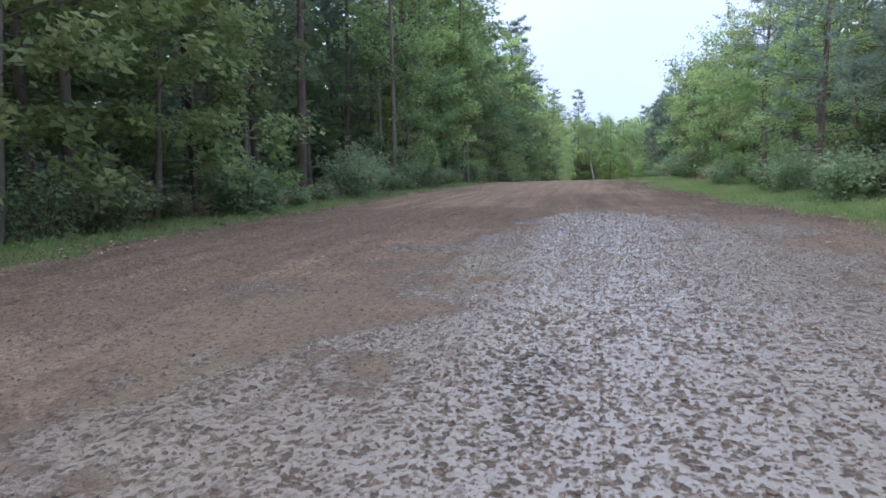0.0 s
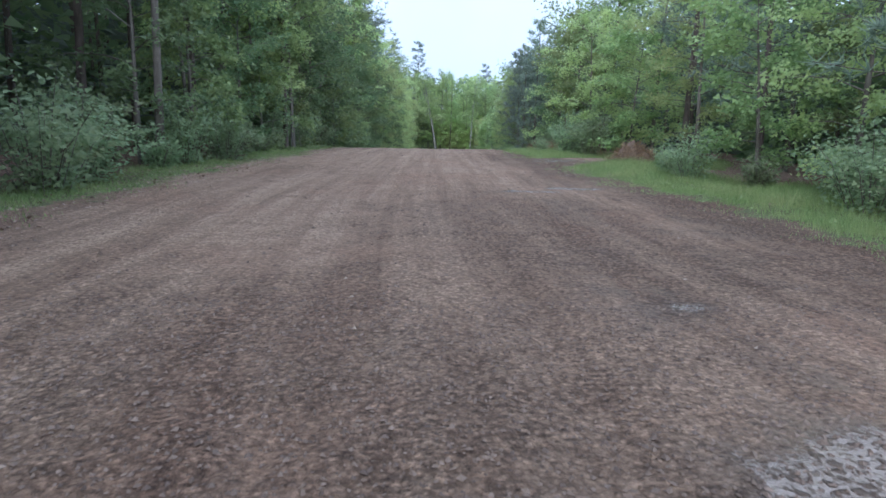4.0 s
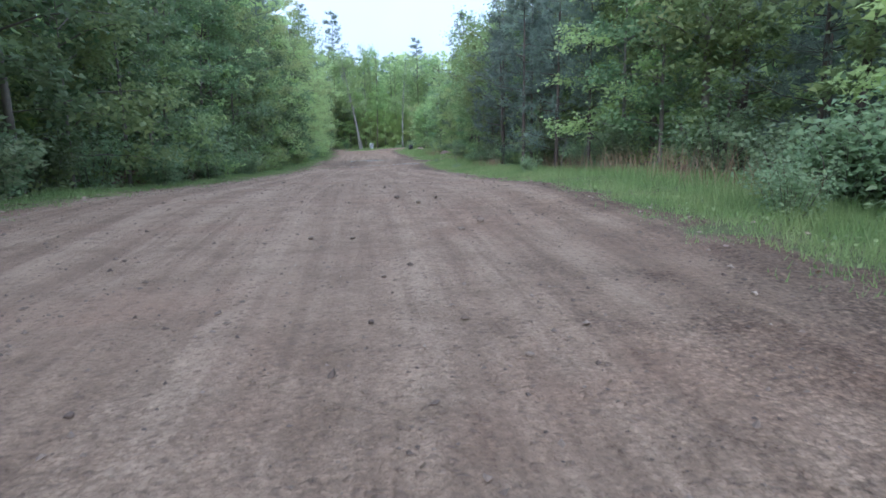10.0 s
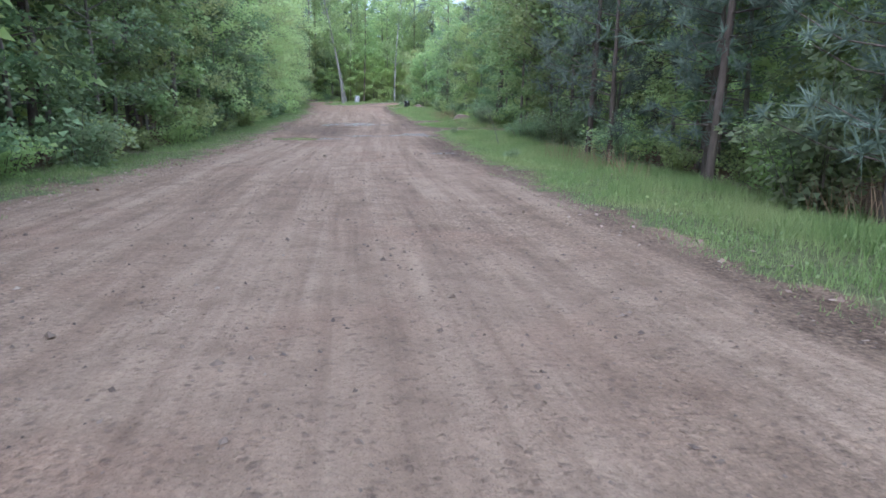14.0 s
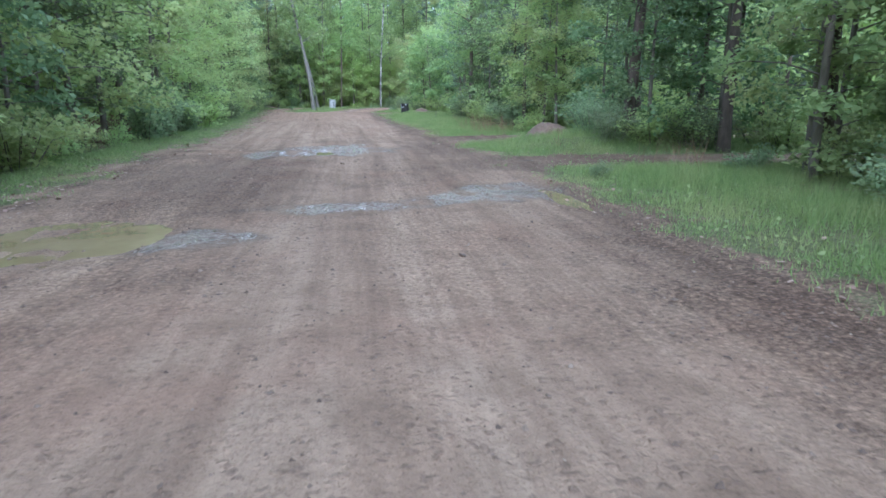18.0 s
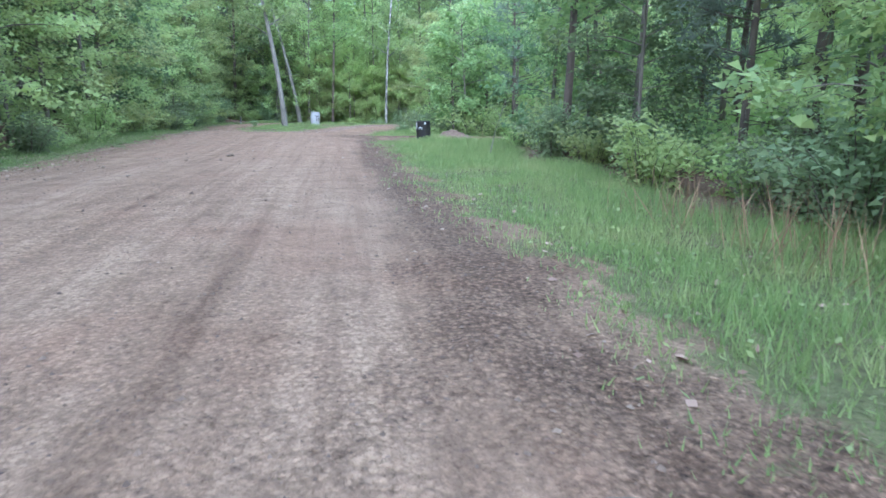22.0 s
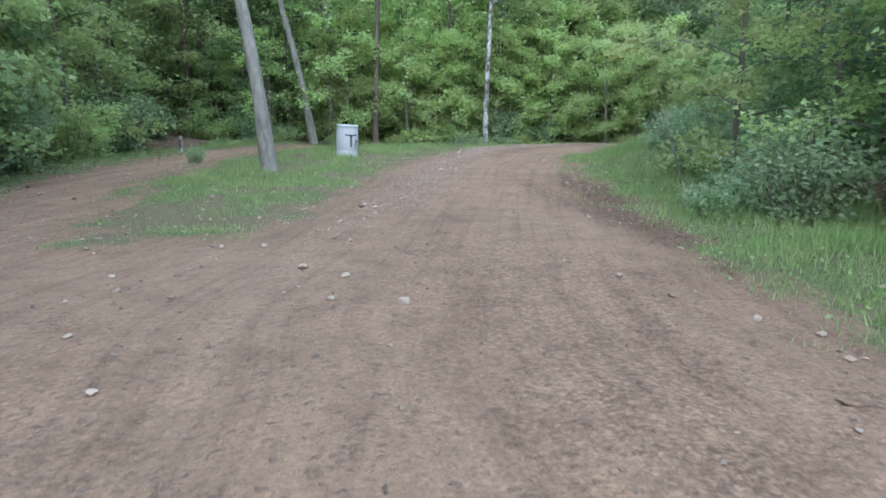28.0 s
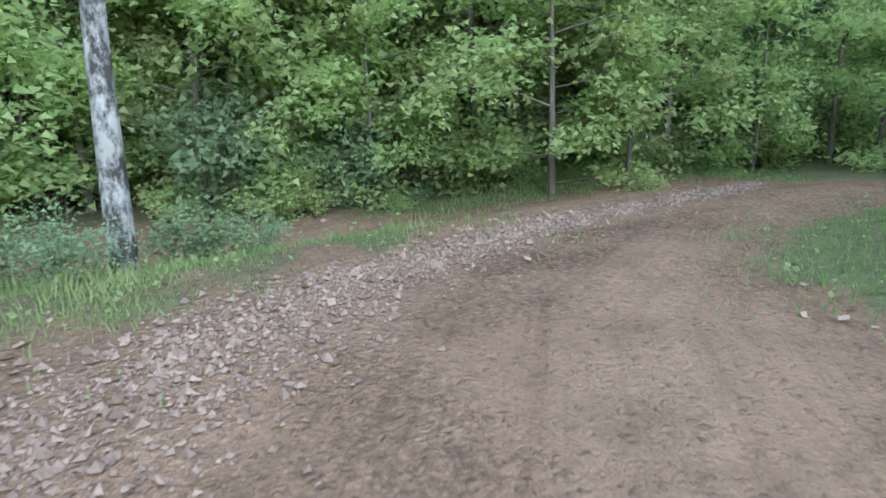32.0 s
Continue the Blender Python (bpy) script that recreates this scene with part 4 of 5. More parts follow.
    for x, yy in ((6.6, 119.0), (8.0, 121.6), (9.4, 124.0), (11.4, 126.0), (13.6, 127.2), (16.0, 127.8), (7.2, 116.8)):
        plant(SHRUBS[pick_shrub(rng, yy)], x, yy, rng, 0.7, 1.0)

    # bright young trees that fill the wall of leaves behind the bend
    for x, yy, k in ((2.6, 135.0, 0.9), (3.9, 135.4, 1.0), (6.4, 134.9, 0.9), (7.4, 135.3, 1.0), (8.5, 134.7, 0.85), (9.6, 134.6, 0.95), (10.8, 134.2, 0.9), (12.0, 134.0, 0.95), (0.2, 135.4, 1.0), (5.6, 136.2, 1.0)):
        plant(SPRING[rng.choice(2)], x, yy, rng, k, k * 1.05)


plant_rows()

# ---- the deep wood behind, as one mass ----


def deep_wood():
    rng = np.random.default_rng(5)
    spots = []
    for y in np.arange(-14, 150, 2.7):
        for a, b in ((7.5, 10), (11, 15), (16, 22), (23, 32)):
            spots.append((along(LEFT, min(y, 116)) - rng.uniform(a, b), y + rng.uniform(-1.2, 1.2), rng.uniform(12, 18)))
            spots.append((along(RIGHT, min(y, 116)) + rng.uniform(a + 2, b + 2), y + rng.uniform(-1.2, 1.2), rng.uniform(7.5, 12)))
    for y in (142, 145, 149, 154, 160, 168):
        for x in np.arange(-30, 46, 2.6):
            spots.append((x + rng.uniform(-1.2, 1.2), y + rng.uniform(-1.5, 1.5), rng.uniform(12, 16) + (y - 142) * 0.16))
    for y in (137.2, 139.4):
        for x in np.arange(-9, 27, 1.8):
            spots.append((x + rng.uniform(-0.8, 0.8), y + rng.uniform(-0.7, 0.7), rng.uniform(6, 10)))
    # unseen row behind the start, added for its effect on light and reflections
    for x in np.arange(-16, 18, 2.5):
        spots.append((x, -16 + rng.uniform(-2, 2), rng.uniform(9, 15)))
    lines, broad, pine, young = [], [], [], []
    for x, y, tall in spots:
        fill = 136 < y < 140.4
        if not free(x, y, 2.6 if fill else 6.6 if x < 0 or y > 118 else 3.4):
            continue
        near = fill or not free(x, y, 8.0)
        z = ground_level(x, y) - 0.1
        dx, dy = rng.normal(0, 0.25, 2)
        lines.append([((x, y, z), 0.006 * tall + 0.02), ((x + dx * 0.4, y + dy * 0.4, z + tall * 0.5), 0.0045 * tall), ((x + dx, y + dy, z + tall), 0.02)])
        n = 2600 if fill else 1500 if near else 460
        dark = rng.uniform() < (0.4 if y < 60 else 0.2)
        h = 0.02 + 0.98 * rng.uniform(0.0, 1.0, n) ** (1.25 if dark else 1.6)
        r = np.sqrt(rng.uniform(0.02, 1, n)) * (2.0 * (1.15 - 0.85 * h) if dark else 2.9 * np.sqrt(np.sin(np.pi * (0.12 + 0.86 * h))))
        az = rng.uniform(0, 6.283, n)
        c = np.stack([x + dx * h + r * np.cos(az), y + dy * h + r * np.sin(az), z + tall * h], 1)
        w = np.stack([np.cos(az), np.sin(az), rng.uniform(-0.6, 0.3, n)], 1)
        far = 0.20 if fill else 0.36 if near else 1.0 if y > 140 or x < -16 or x > 15 else 0.75
        (pine if dark else young if rng.uniform() < 0.8 * smooth(25, 80, y) else broad).append((c, w, np.full(n, far)))
    wood = tagged(new("deep_wood"), "dense mass of tall green forest trees standing behind the track edge", "woodland", kind="stuff")
    part("trunks", mesh_of("trunks", *tubes(lines, 5), BARK_PINE, True), wood)
    for name, some, leaf, size in (("foliage", broad, LEAF_BROAD, 0.88), ("young_foliage", young, LEAF_SPRING, 0.8), ("needles", pine, NEEDLES, 0.85)):
        c, w, far = (np.concatenate([q[k] for q in some]) for k in range(3))
        part(name, mesh_of(name, *small_leaves(c, w, rng.uniform(0.6, 1.2, len(c)) * size * far, rng, 1.2, 0.6 if name == "needles" else 0.8), leaf), wood)


deep_wood()


def outer_wood():
    """The forest that goes on all round, far from the track."""
    rng = np.random.default_rng(15)
    x, y = np.meshgrid(np.arange(-118, 124, 6.2), np.arange(-70, 250, 6.2))
    x, y = x.ravel() + rng.uniform(-2.4, 2.4, x.size), y.ravel() + rng.uniform(-2.4, 2.4, x.size)
    keep = (x < -36) | (x > 36) | (y < -22) | (y > 176)
    x, y = x[keep], y[keep]
    n, per = len(x), 46
    tall = rng.uniform(11, 17, n)
    z = height(x, y) - 0.1
    h = 0.12 + 0.88 * rng.uniform(0, 1, (n, per)) ** 0.9
    r = 3.3 * np.sqrt(rng.uniform(0.02, 1, (n, per))) * (1.2 - 0.9 * h)
    az = rng.uniform(0, 6.283, (n, per))
    c = np.stack([x[:, None] + r * np.cos(az), y[:, None] + r * np.sin(az), z[:, None] + tall[:, None] * h], -1).reshape(-1, 3)
    w = np.stack([np.cos(az), np.sin(az), rng.uniform(-0.6, 0.2, (n, per))], -1).reshape(-1, 3)
    wood = tagged(new("outer_wood"), "forest of green broad-leaved trees stretching away from the track", "woodland", kind="stuff")
    lines = [[((a, b, q), 0.16), ((a, b, q + t * 0.9), 0.03)] for a, b, q, t in zip(x, y, z, tall)]
    part("trunks", mesh_of("trunks", *tubes(lines, 4), BARK_BROWN, True), wood)
    part("foliage", mesh_of("foliage", *leaves(c, w, rng.uniform(1.3, 2.4, len(c)), rng, 0.5, 0.85), LEAF_BROAD), wood)


outer_wood()


# ---- single trunks that stand out ----


def lone_trunk(x, y, tall, base, top_dx, top_dy, bark, label, seed=1):
    rng = np.random.default_rng(seed)
    hs = np.linspace(0, 1, 9)
    z = ground_level(x, y) - 0.1
    bend = 0.12 * np.sin(hs * 3.4 + seed)
    trunk = [((top_dx * h ** 1.25 + bend[k], top_dy * h, tall * h), base * (1.25 - 0.25 * min(1, h * 12)) * (1 - 0.75 * h) + 0.01) for k, h in enumerate(hs)]
    tree = tagged(new("bare_trunk_tree"), label, "tree")
    tree.location = (x, y, z)
    lines, at, ways = [], [], []
    for k in range(22):
        h = rng.uniform(0.36, 1.0)
        root = np.array([np.interp(h, hs, [q[c] for q, _ in trunk]) for c in range(3)])
        az = rng.uniform(0, 6.283)
        end = root + np.array([math.cos(az), math.sin(az), 0.5]) * rng.uniform(0.9, 2.4)
        lines.append([(root, 0.03), ((root + end) / 2 + np.array([0, 0, 0.1]), 0.018), (end, 0.005)])
        f = rng.uniform(0.3, 1.1, 190)
        at.append(root + f[:, None] * (end - root) + rng.normal(0, 0.30, (190, 3)))
        ways.append(rng.normal(0, 1, (190, 3)) * (1, 1, 0.6))
    part("trunk", mesh_of("trunk", *tubes([trunk], 10), bark, True), tree)
    tagged(part("branchwork", mesh_of("branchwork", *tubes(lines, 4), bark, True), tree), kind="stuff")
    at, ways = np.concatenate(at), np.concatenate(ways)
    part("foliage", mesh_of("foliage", *small_leaves(at, ways, rng.uniform(0.7, 1.2, len(at)) * 0.16, rng), LEAF_YOUNG), tree)
    return tree


lone_trunk(-1.69, 122.5, 13.0, 0.150, -2.0, 0.5, BARK_GREY, "leaning pale grey tree trunk on the grassy island at the fork", seed=1)
lone_trunk(-1.35, 134.3, 15.0, 0.145, -3.3, 0.4, BARK_GREY, "second pale grey leaning trunk behind the fork", seed=2)
lone_trunk(1.28, 134.4, 15.0, 0.10, 0.2, 0.2, BARK_PINE, "grey-brown trunk among saplings behind the far trail", seed=12)
lone_trunk(5.12, 131.25, 14.0, 0.085, 0.95, 0.1, BARK_MOTTLED, "pale blotched grey trunk standing beside the bend of the trail", seed=3)
lone_trunk(7.1, 80.9, 9.0, 0.16, 0.2, 0.1, BARK_PINE, "dark straight trunk beside the side trail", seed=5)
lone_trunk(9.6, 80.5, 9.0, 0.15, 0.1, 0.1, BARK_PINE, "dark straight trunk standing in the wood edge", seed=6)
lone_trunk(6.9, 99.2, 9.0, 0.11, 0.2, 0.1, BARK_PINE, "dark trunk rising out of the roadside thicket", seed=7)
lone_trunk(0.6, 141.0, 16.0, 0.17, 0.1, 0.1, BARK_PINE, "straight dark trunk at the back of the bend", seed=8)
lone_trunk(9.8, 137.7, 10.5, 0.15, 0.2, 0.1, BARK_PINE, "straight dark trunk behind the bend of the trail", seed=9)
lone_trunk(-9.6, 15.6, 16.0, 0.17, 0.1, 0.1, BARK_PINE, "dark pine trunk at the shaded forest edge", seed=10)
lone_trunk(-9.9, 16.6, 16.0, 0.14, 0.3, 0.1, BARK_PINE, "dark pine trunk close beside another at the shaded forest edge", seed=11)

END_TRUNKS = [(6.6, 136.0, 14.0, 0.085), (10.95, 137.0, 13.0, 0.12), (4.75, 135.9, 13.0, 0.07), (-0.45, 135.2, 15.0, 0.085), (-6.0, 134.8, 15.0, 0.11), (8.3, 135.6, 12.0, 0.06), (-3.2, 135.6, 13.0, 0.08)]
RIGHT_TRUNKS = [(6.5, 70.4, 8.0, 0.055), (8.1, 75.4, 9.0, 0.19), (6.7, 74.0, 8.0, 0.055), (8.2, 78.3, 9.0, 0.13), (9.4, 72.4, 9.0, 0.12), (8.6, 69.4, 8.5, 0.08), (6.7, 66.5, 8.0, 0.1), (7.2, 60.5, 8.0, 0.11), (6.25, 45.3, 7.5, 0.1), (7.4, 50.2, 8.0, 0.12), (6.8, 41.5, 8.0, 0.09)]
LEFT_TRUNKS = [(-8.9, 26.0, 14.0, 0.1), (-9.4, 29.5, 15.0, 0.12), (-8.35, 37.2, 14.0, 0.09), (-8.0, 37.6, 13.0, 0.07), (-9.0, 7.5, 15.0, 0.12), (-8.6, 62.0, 14.0, 0.09), (-7.4, 92.6, 12.0, 0.07), (-7.6, 98.0, 12.0, 0.08), (9.2, 92.5, 9.0, 0.1)]
for k, (x, y, tall, base) in enumerate(END_TRUNKS + RIGHT_TRUNKS + LEFT_TRUNKS):
    lone_trunk(x, y, tall, base, 0.25 * math.sin(k * 2.3), 0.2, BARK_PINE if k % 3 else BARK_BROWN, "straight slim dark trunk standing in the edge of the wood", seed=20 + k)


def dead_sapling(x, y, tall, lean):
    ob = tagged(new("dead_sapling"), "thin pale leafless sapling at the forest edge", "tree", "dead saplings")
    ob.location = (x, y, ground_level(x, y) - 0.05)
    part("stem", mesh_of("stem", *tubes([[((0, 0, 0), 0.014), ((lean * 0.4, 0.02, tall * 0.5), 0.010), ((lean, 0, tall), 0.006)]], 5), BARK_GREY, True), ob)
    for k, (h, dx) in enumerate(((0.55, 0.35), (0.72, -0.3), (0.85, 0.22))):
        part("twig", mesh_of("twig", *tubes([[((lean * h, 0, tall * h), 0.008), ((lean * h + dx, 0.1 * (k - 1), tall * h + 0.28), 0.003)]], 3), BARK_GREY, True), ob)


for x, y, tall, lean in ((-8.6, 19.5, 1.9, 0.1), (4.2, 50.0, 1.3, 0.25), (4.6, 49.3, 1.2, 0.3), (3.9, 68.0, 1.4, -0.5), (-6.6, 94.4, 4.5, 0.2), (5.1, 99.5, 1.5, 0.4), (5.4, 117.5, 1.4, -0.5), (8.4, 123.2, 1.6, 0.7), (-8.0, 37.0, 2.6, 0.2), (-7.9, 38.5, 2.3, -0.3)):
    dead_sapling(x, y, tall, lean)


# ---- drums ----


def lathe(profile, sides=40):
    bm = bmesh.new()
    rings = []
    for r, z in profile:
        rings.append([bm.verts.new((r * math.cos(a), r * math.sin(a), z)) for a in (2 * math.pi * k / sides for k in range(sides))])
    for a, b in zip(rings, rings[1:]):
        for k in range(sides):
            bm.faces.new((a[k], a[(k + 1) % sides], b[(k + 1) % sides], b[k]))
    bm.faces.new(rings[0][::-1])
    bm.faces.new(rings[-1])
    return bm


def solid(name, bm, mat, parent, label="", smooth_it=True):
    bmesh.ops.recalc_face_normals(bm, faces=bm.faces)
    me = bpy.data.meshes.new(name)
    bm.to_mesh(me)
    bm.free()
    for p in me.polygons:
        p.use_smooth = smooth_it
    me.materials.append(mat)
    return part(name, me, parent, label)


def hoop(z, r, proud=0.014, half=0.013):
    bm = lathe([(r - 0.004, z - half), (r + proud * 0.7, z - half * 0.6), (r + proud, z), (r + proud * 0.7, z + half * 0.6), (r - 0.004, z + half)], 40)
    for f in [f for f in bm.faces if len(f.verts) > 4]:
        bm.faces.remove(f)
    return bm


def wrap_text(words, size, radius, z, start, parent, mat, thick, narrow=1.0, name="lettering"):
    """Hand-painted letters bent round the wall of a drum."""
    font = bpy.data.curves.new(name, "FONT")
    font.body, font.size, font.offset = words, size, thick
    font.resolution_u = 3
    tmp = new("tmp", font)
    bpy.context.view_layer.update()
    me = bpy.data.meshes.new_from_object(tmp.evaluated_get(bpy.context.evaluated_depsgraph_get()))
    bpy.data.objects.remove(tmp)
    bm = bmesh.new()
    bm.from_mesh(me)
    bmesh.ops.subdivide_edges(bm, edges=[e for e in bm.edges if e.calc_length() > 0.05], cuts=2)
    bmesh.ops.triangulate(bm, faces=bm.faces)
    for v in bm.verts:
        a = start + v.co.x * narrow / radius
        v.co = Vector((math.cos(a) * (radius + 0.003), math.sin(a) * (radius + 0.003), z + v.co.y + 0.012 * math.sin(v.co.x * 31)))
    return solid(name, bm, mat, parent, "hand-painted letters", False)


def steel_drum(x, y):
    drum = tagged(new("steel_drum"), "dented black steel drum with white painted letters in the grass", "drum")
    r, tall = 0.252, 0.84
    drum.location = (x, y, min(ground_level(x, y) - 0.03, -1.47))
    drum.rotation_euler = (radians(1.5), radians(-2.5), 0)
    body = lathe([(r - 0.02, 0.0), (r, 0.012), (r, tall * 0.15), (r - 0.003, tall * 0.3), (r, tall * 0.5), (r - 0.003, tall * 0.7), (r, tall - 0.02), (r, tall - 0.004), (r - 0.022, tall - 0.004), (r - 0.03, tall - 0.028)])
    for v in body.verts:
        k = 1 + 0.012 * noise.noise(Vector((v.co.x * 4, v.co.y * 4, v.co.z * 3)))
        v.co.x, v.co.y = v.co.x * k, v.co.y * k
    solid("shell", body, DRUM_BLACK, drum)
    for z in (0.012, tall / 3, tall * 2 / 3, tall - 0.008):
        solid("hoop", hoop(z, r), DRUM_BLACK, drum, "worn rolling hoop")
    lid = lathe([(r - 0.03, tall - 0.03), (r - 0.032, tall - 0.024)], 40)
    solid("lid", lid, DRUM_BLACK, drum)
    facing = math.atan2(-4.6, -3.4)
    wrap_text("JAil", 0.34, r, tall * 2 / 3 + 0.03, facing - 1.38, drum, MARK_WHITE, 0.010, 0.50)
    bm = bmesh.new()
    arc = []
    for k in range(13):
        t = math.pi * k / 12
        pair = []
        for q in (0.075, 0.045):
            a = facing + 0.06 + q * 0.8 * math.cos(t) / r
            pair.append(bm.verts.new((math.cos(a) * (r + 0.004), math.sin(a) * (r + 0.004), tall * 2 / 3 + 0.022 + q * math.sin(t))))
        arc.append(pair)
    for a, b in zip(arc, arc[1:]):
        bm.faces.new((a[0], a[1], b[1], b[0]))
    solid("painted_arc", bm, MARK_WHITE, drum, "white painted arc", False)
    bm = bmesh.new()
    grid = [[bm.verts.new((math.cos(facing + 0.62 + 0.085 * i) * (r + 0.004), math.sin(facing + 0.62 + 0.085 * i) * (r + 0.004), tall - 0.10 + 0.075 * j)) for i in range(4)] for j in range(2)]
    for i in range(3):
        bm.faces.new((grid[0][i], grid[0][i + 1], grid[1][i + 1], grid[1][i]))
    solid("sticker", bm, MARK_WHITE, drum, "small square white sticker", False)


def plastic_drum(x, y):
    drum = tagged(new("plastic_drum"), "white plastic barrel with black sprayed letters on the grass island", "drum")
    r = 0.285
    drum.location = (x, y, ground_level(x, y) - 0.12)
    drum.rotation_euler = (0, 0.05, 0)
    body = lathe([(r - 0.03, 0.0), (r - 0.008, 0.02), (r - 0.004, 0.10), (r, 0.26), (r - 0.010, 0.29), (r - 0.010, 0.305), (r, 0.33), (r + 0.002, 0.6), (r - 0.004, 0.82), (r - 0.016, 0.875), (r - 0.014, 0.885), (r - 0.002, 0.90), (r - 0.002, 0.945), (r - 0.012, 0.95), (r - 0.03, 0.95), (r - 0.035, 0.925)])
    solid("shell", body, DRUM_WHITE, drum)
    lid = lathe([(r - 0.036, 0.924), (r - 0.04, 0.930)])
    solid("lid", lid, DRUM_WHITE, drum)
    for a in (0.6, 3.6):
        cap = lathe([(0.034, 0.0), (0.036, 0.004), (0.036, 0.02), (0.030, 0.024)], 14)
        bmesh.ops.translate(cap, verts=cap.verts, vec=(0.17 * math.cos(a), 0.17 * math.sin(a), 0.93))
        solid("bung", cap, DRUM_WHITE, drum)
    facing = math.atan2(-7.5, 1.6)
    wrap_text("T", 0.46, r + 0.002, 0.40, facing - 0.46, drum, MARK_BLACK, -0.004, 1.25)
    wrap_text("r", 0.38, r + 0.002, 0.39, facing + 0.50, drum, MARK_BLACK, -0.003)


steel_drum(4.33, 105.9)
plastic_drum(0.08, 125.2)


# ---- heaps ----


def heap(name, x, y, rx, ry, tall, mat, label, category, seed):
    rng = np.random.default_rng(seed)
    n = 26
    gx, gy = np.meshgrid(np.linspace(-1, 1, n), np.linspace(-1, 1, n))
    r = np.hypot(gx, gy)
    z = tall * np.maximum(0, 1 - r ** 1.6) * (1 + 0.7 * value_noise(gx * 2.2, gy * 2.2, seed)) + 0.05 * tall * rng.normal(0, 1, gx.shape) * (r < 0.95)
    z += 0.28 * tall * value_noise(gx * 6, gy * 6, seed + 1) * (r < 0.9)
    px, py = x + gx * rx, y + gy * ry
    pz = height(px.ravel(), py.ravel()).reshape(px.shape) - 0.04 + np.maximum(z, 0)
    i = (np.arange(n - 1)[:, None] * n + np.arange(n - 1)[None]).ravel()
    faces = np.stack([i, i + 1, i + n + 1, i + n], 1)
    keep = (r.ravel()[faces] < 1.15).all(1)
    ob = tagged(new(name), label, category)
    ob.location = (x, y, ground_level(x, y))
    me = mesh_of("mound", np.stack([px.ravel() - x, py.ravel() - y, pz.ravel() - ground_level(x, y)], 1), faces[keep], mat, True)
    part("mound", me, ob)
    return ob


heap("dirt_pile", 5.5, 106.35, 0.8, 0.55, 0.33, SPOIL, "low heap of reddish soil beside the black drum", "dirt pile", 31)
heap("dirt_pile", 5.15, 81.95, 0.72, 0.55, 0.33, SPOIL, "rounded heap of reddish soil in the grass", "dirt pile", 32)
brush = heap("brush_pile", 5.12, 31.8, 0.85, 0.75, 0.55, SPOIL, "heap of dry straw-coloured brush at the wood edge", "brush pile", 33)


def straw_on(ob, rx, ry, tall, count, seed):
    rng = np.random.default_rng(seed)
    a, r = rng.uniform(0, 6.283, count), np.sqrt(rng.uniform(0, 1, count))
    c = np.stack([r * rx * np.cos(a), r * ry * np.sin(a), tall * (1 - r ** 1.6) * rng.uniform(0.85, 1.1, count)], 1)
    w = np.stack([rng.normal(0, 1, count), rng.normal(0, 1, count), rng.normal(0.2, 0.4, count)], 1)
    part("straw", mesh_of("straw", *leaves(c, w, rng.uniform(0.15, 0.4, count), rng, 0.5, 0.07), STRAW), ob, "dry straw stalks")


straw_on(brush, 0.8, 0.7, 0.56, 1400, 3)


# ---- standing water ----


def puddle(x, y, rx, ry):
    n = 44
    ring = np.linspace(0, 2 * np.pi, n, endpoint=False)
    pts = [(0, 0)]
    for k in (0.35, 0.7, 1.0):
        for a in ring:
            w = 1 / (1 + 0.35 * float(value_noise((x + rx * math.cos(a)) * 1.7, (y + ry * math.sin(a)) * 1.7, 11)) * 1.6)
            pts.append((rx * 1.12 * k * w * math.cos(a), ry * 1.12 * k * w * math.sin(a)))
    tri = [(0, 1 + k, 1 + (k + 1) % n) for k in range(n)]
    for j in (0, 1):
        for k in range(n):
            a, b = 1 + j * n + k, 1 + j * n + (k + 1) % n
            tri += [(a, a + n, b + n), (a, b + n, b)]
    edge = [ground_level(x + 0.8 * rx * math.cos(a), y + 0.8 * ry * math.sin(a)) for a in ring[::4]]
    z = float(np.percentile(edge, 42))
    ob = tagged(new("puddle", mesh_of("puddle", [(px, py, 0) for px, py in pts], tri, WATER, True)), "shallow puddle of ochre muddy water in the track", "puddle", "puddles in the track", "structure")
    ob.location = (x, y, z)


for spot in PUDDLES:
    puddle(*spot)


# ---- stones, clods, gravel ----


def stone_shape(seed, flat):
    rng = np.random.default_rng(seed)
    bm = bmesh.new()
    bmesh.ops.create_icosphere(bm, subdivisions=2, radius=0.5)
    cuts = [(Vector(rng.normal(0, 1, 3)).normalized(), rng.uniform(0.28, 0.42)) for _ in range(7)]
    for v in bm.verts:
        for d, far in cuts:
            if (over := v.co.dot(d) - far) > 0:
                v.co -= d * over
        v.co += v.co.normalized() * 0.05 * noise.noise(v.co * 3 + Vector((seed, 0, 0)))
        v.co.z *= flat
    me = bpy.data.meshes.new("stone")
    bm.to_mesh(me)
    bm.free()
    me.materials.append(STONE)
    return me


STONES = [stone_shape(k, f) for k, f in ((1, 0.6), (2, 0.45), (3, 0.75), (4, 0.5))]


def lay_stone(x, y, size, rng):
    ob = tagged(new("stone", STONES[rng.integers(4)]), "pale angular stone lying on the dirt track", "stone", "stones on the track")
    ob.location = (x, y, ground_level(x, y) + size * 0.12)
    ob.rotation_euler = (rng.normal(0, 0.2), rng.normal(0, 0.2), rng.uniform(0, 6.283))
    size *= 0.65
    ob.scale = (size, size * rng.uniform(0.65, 1.0), size)


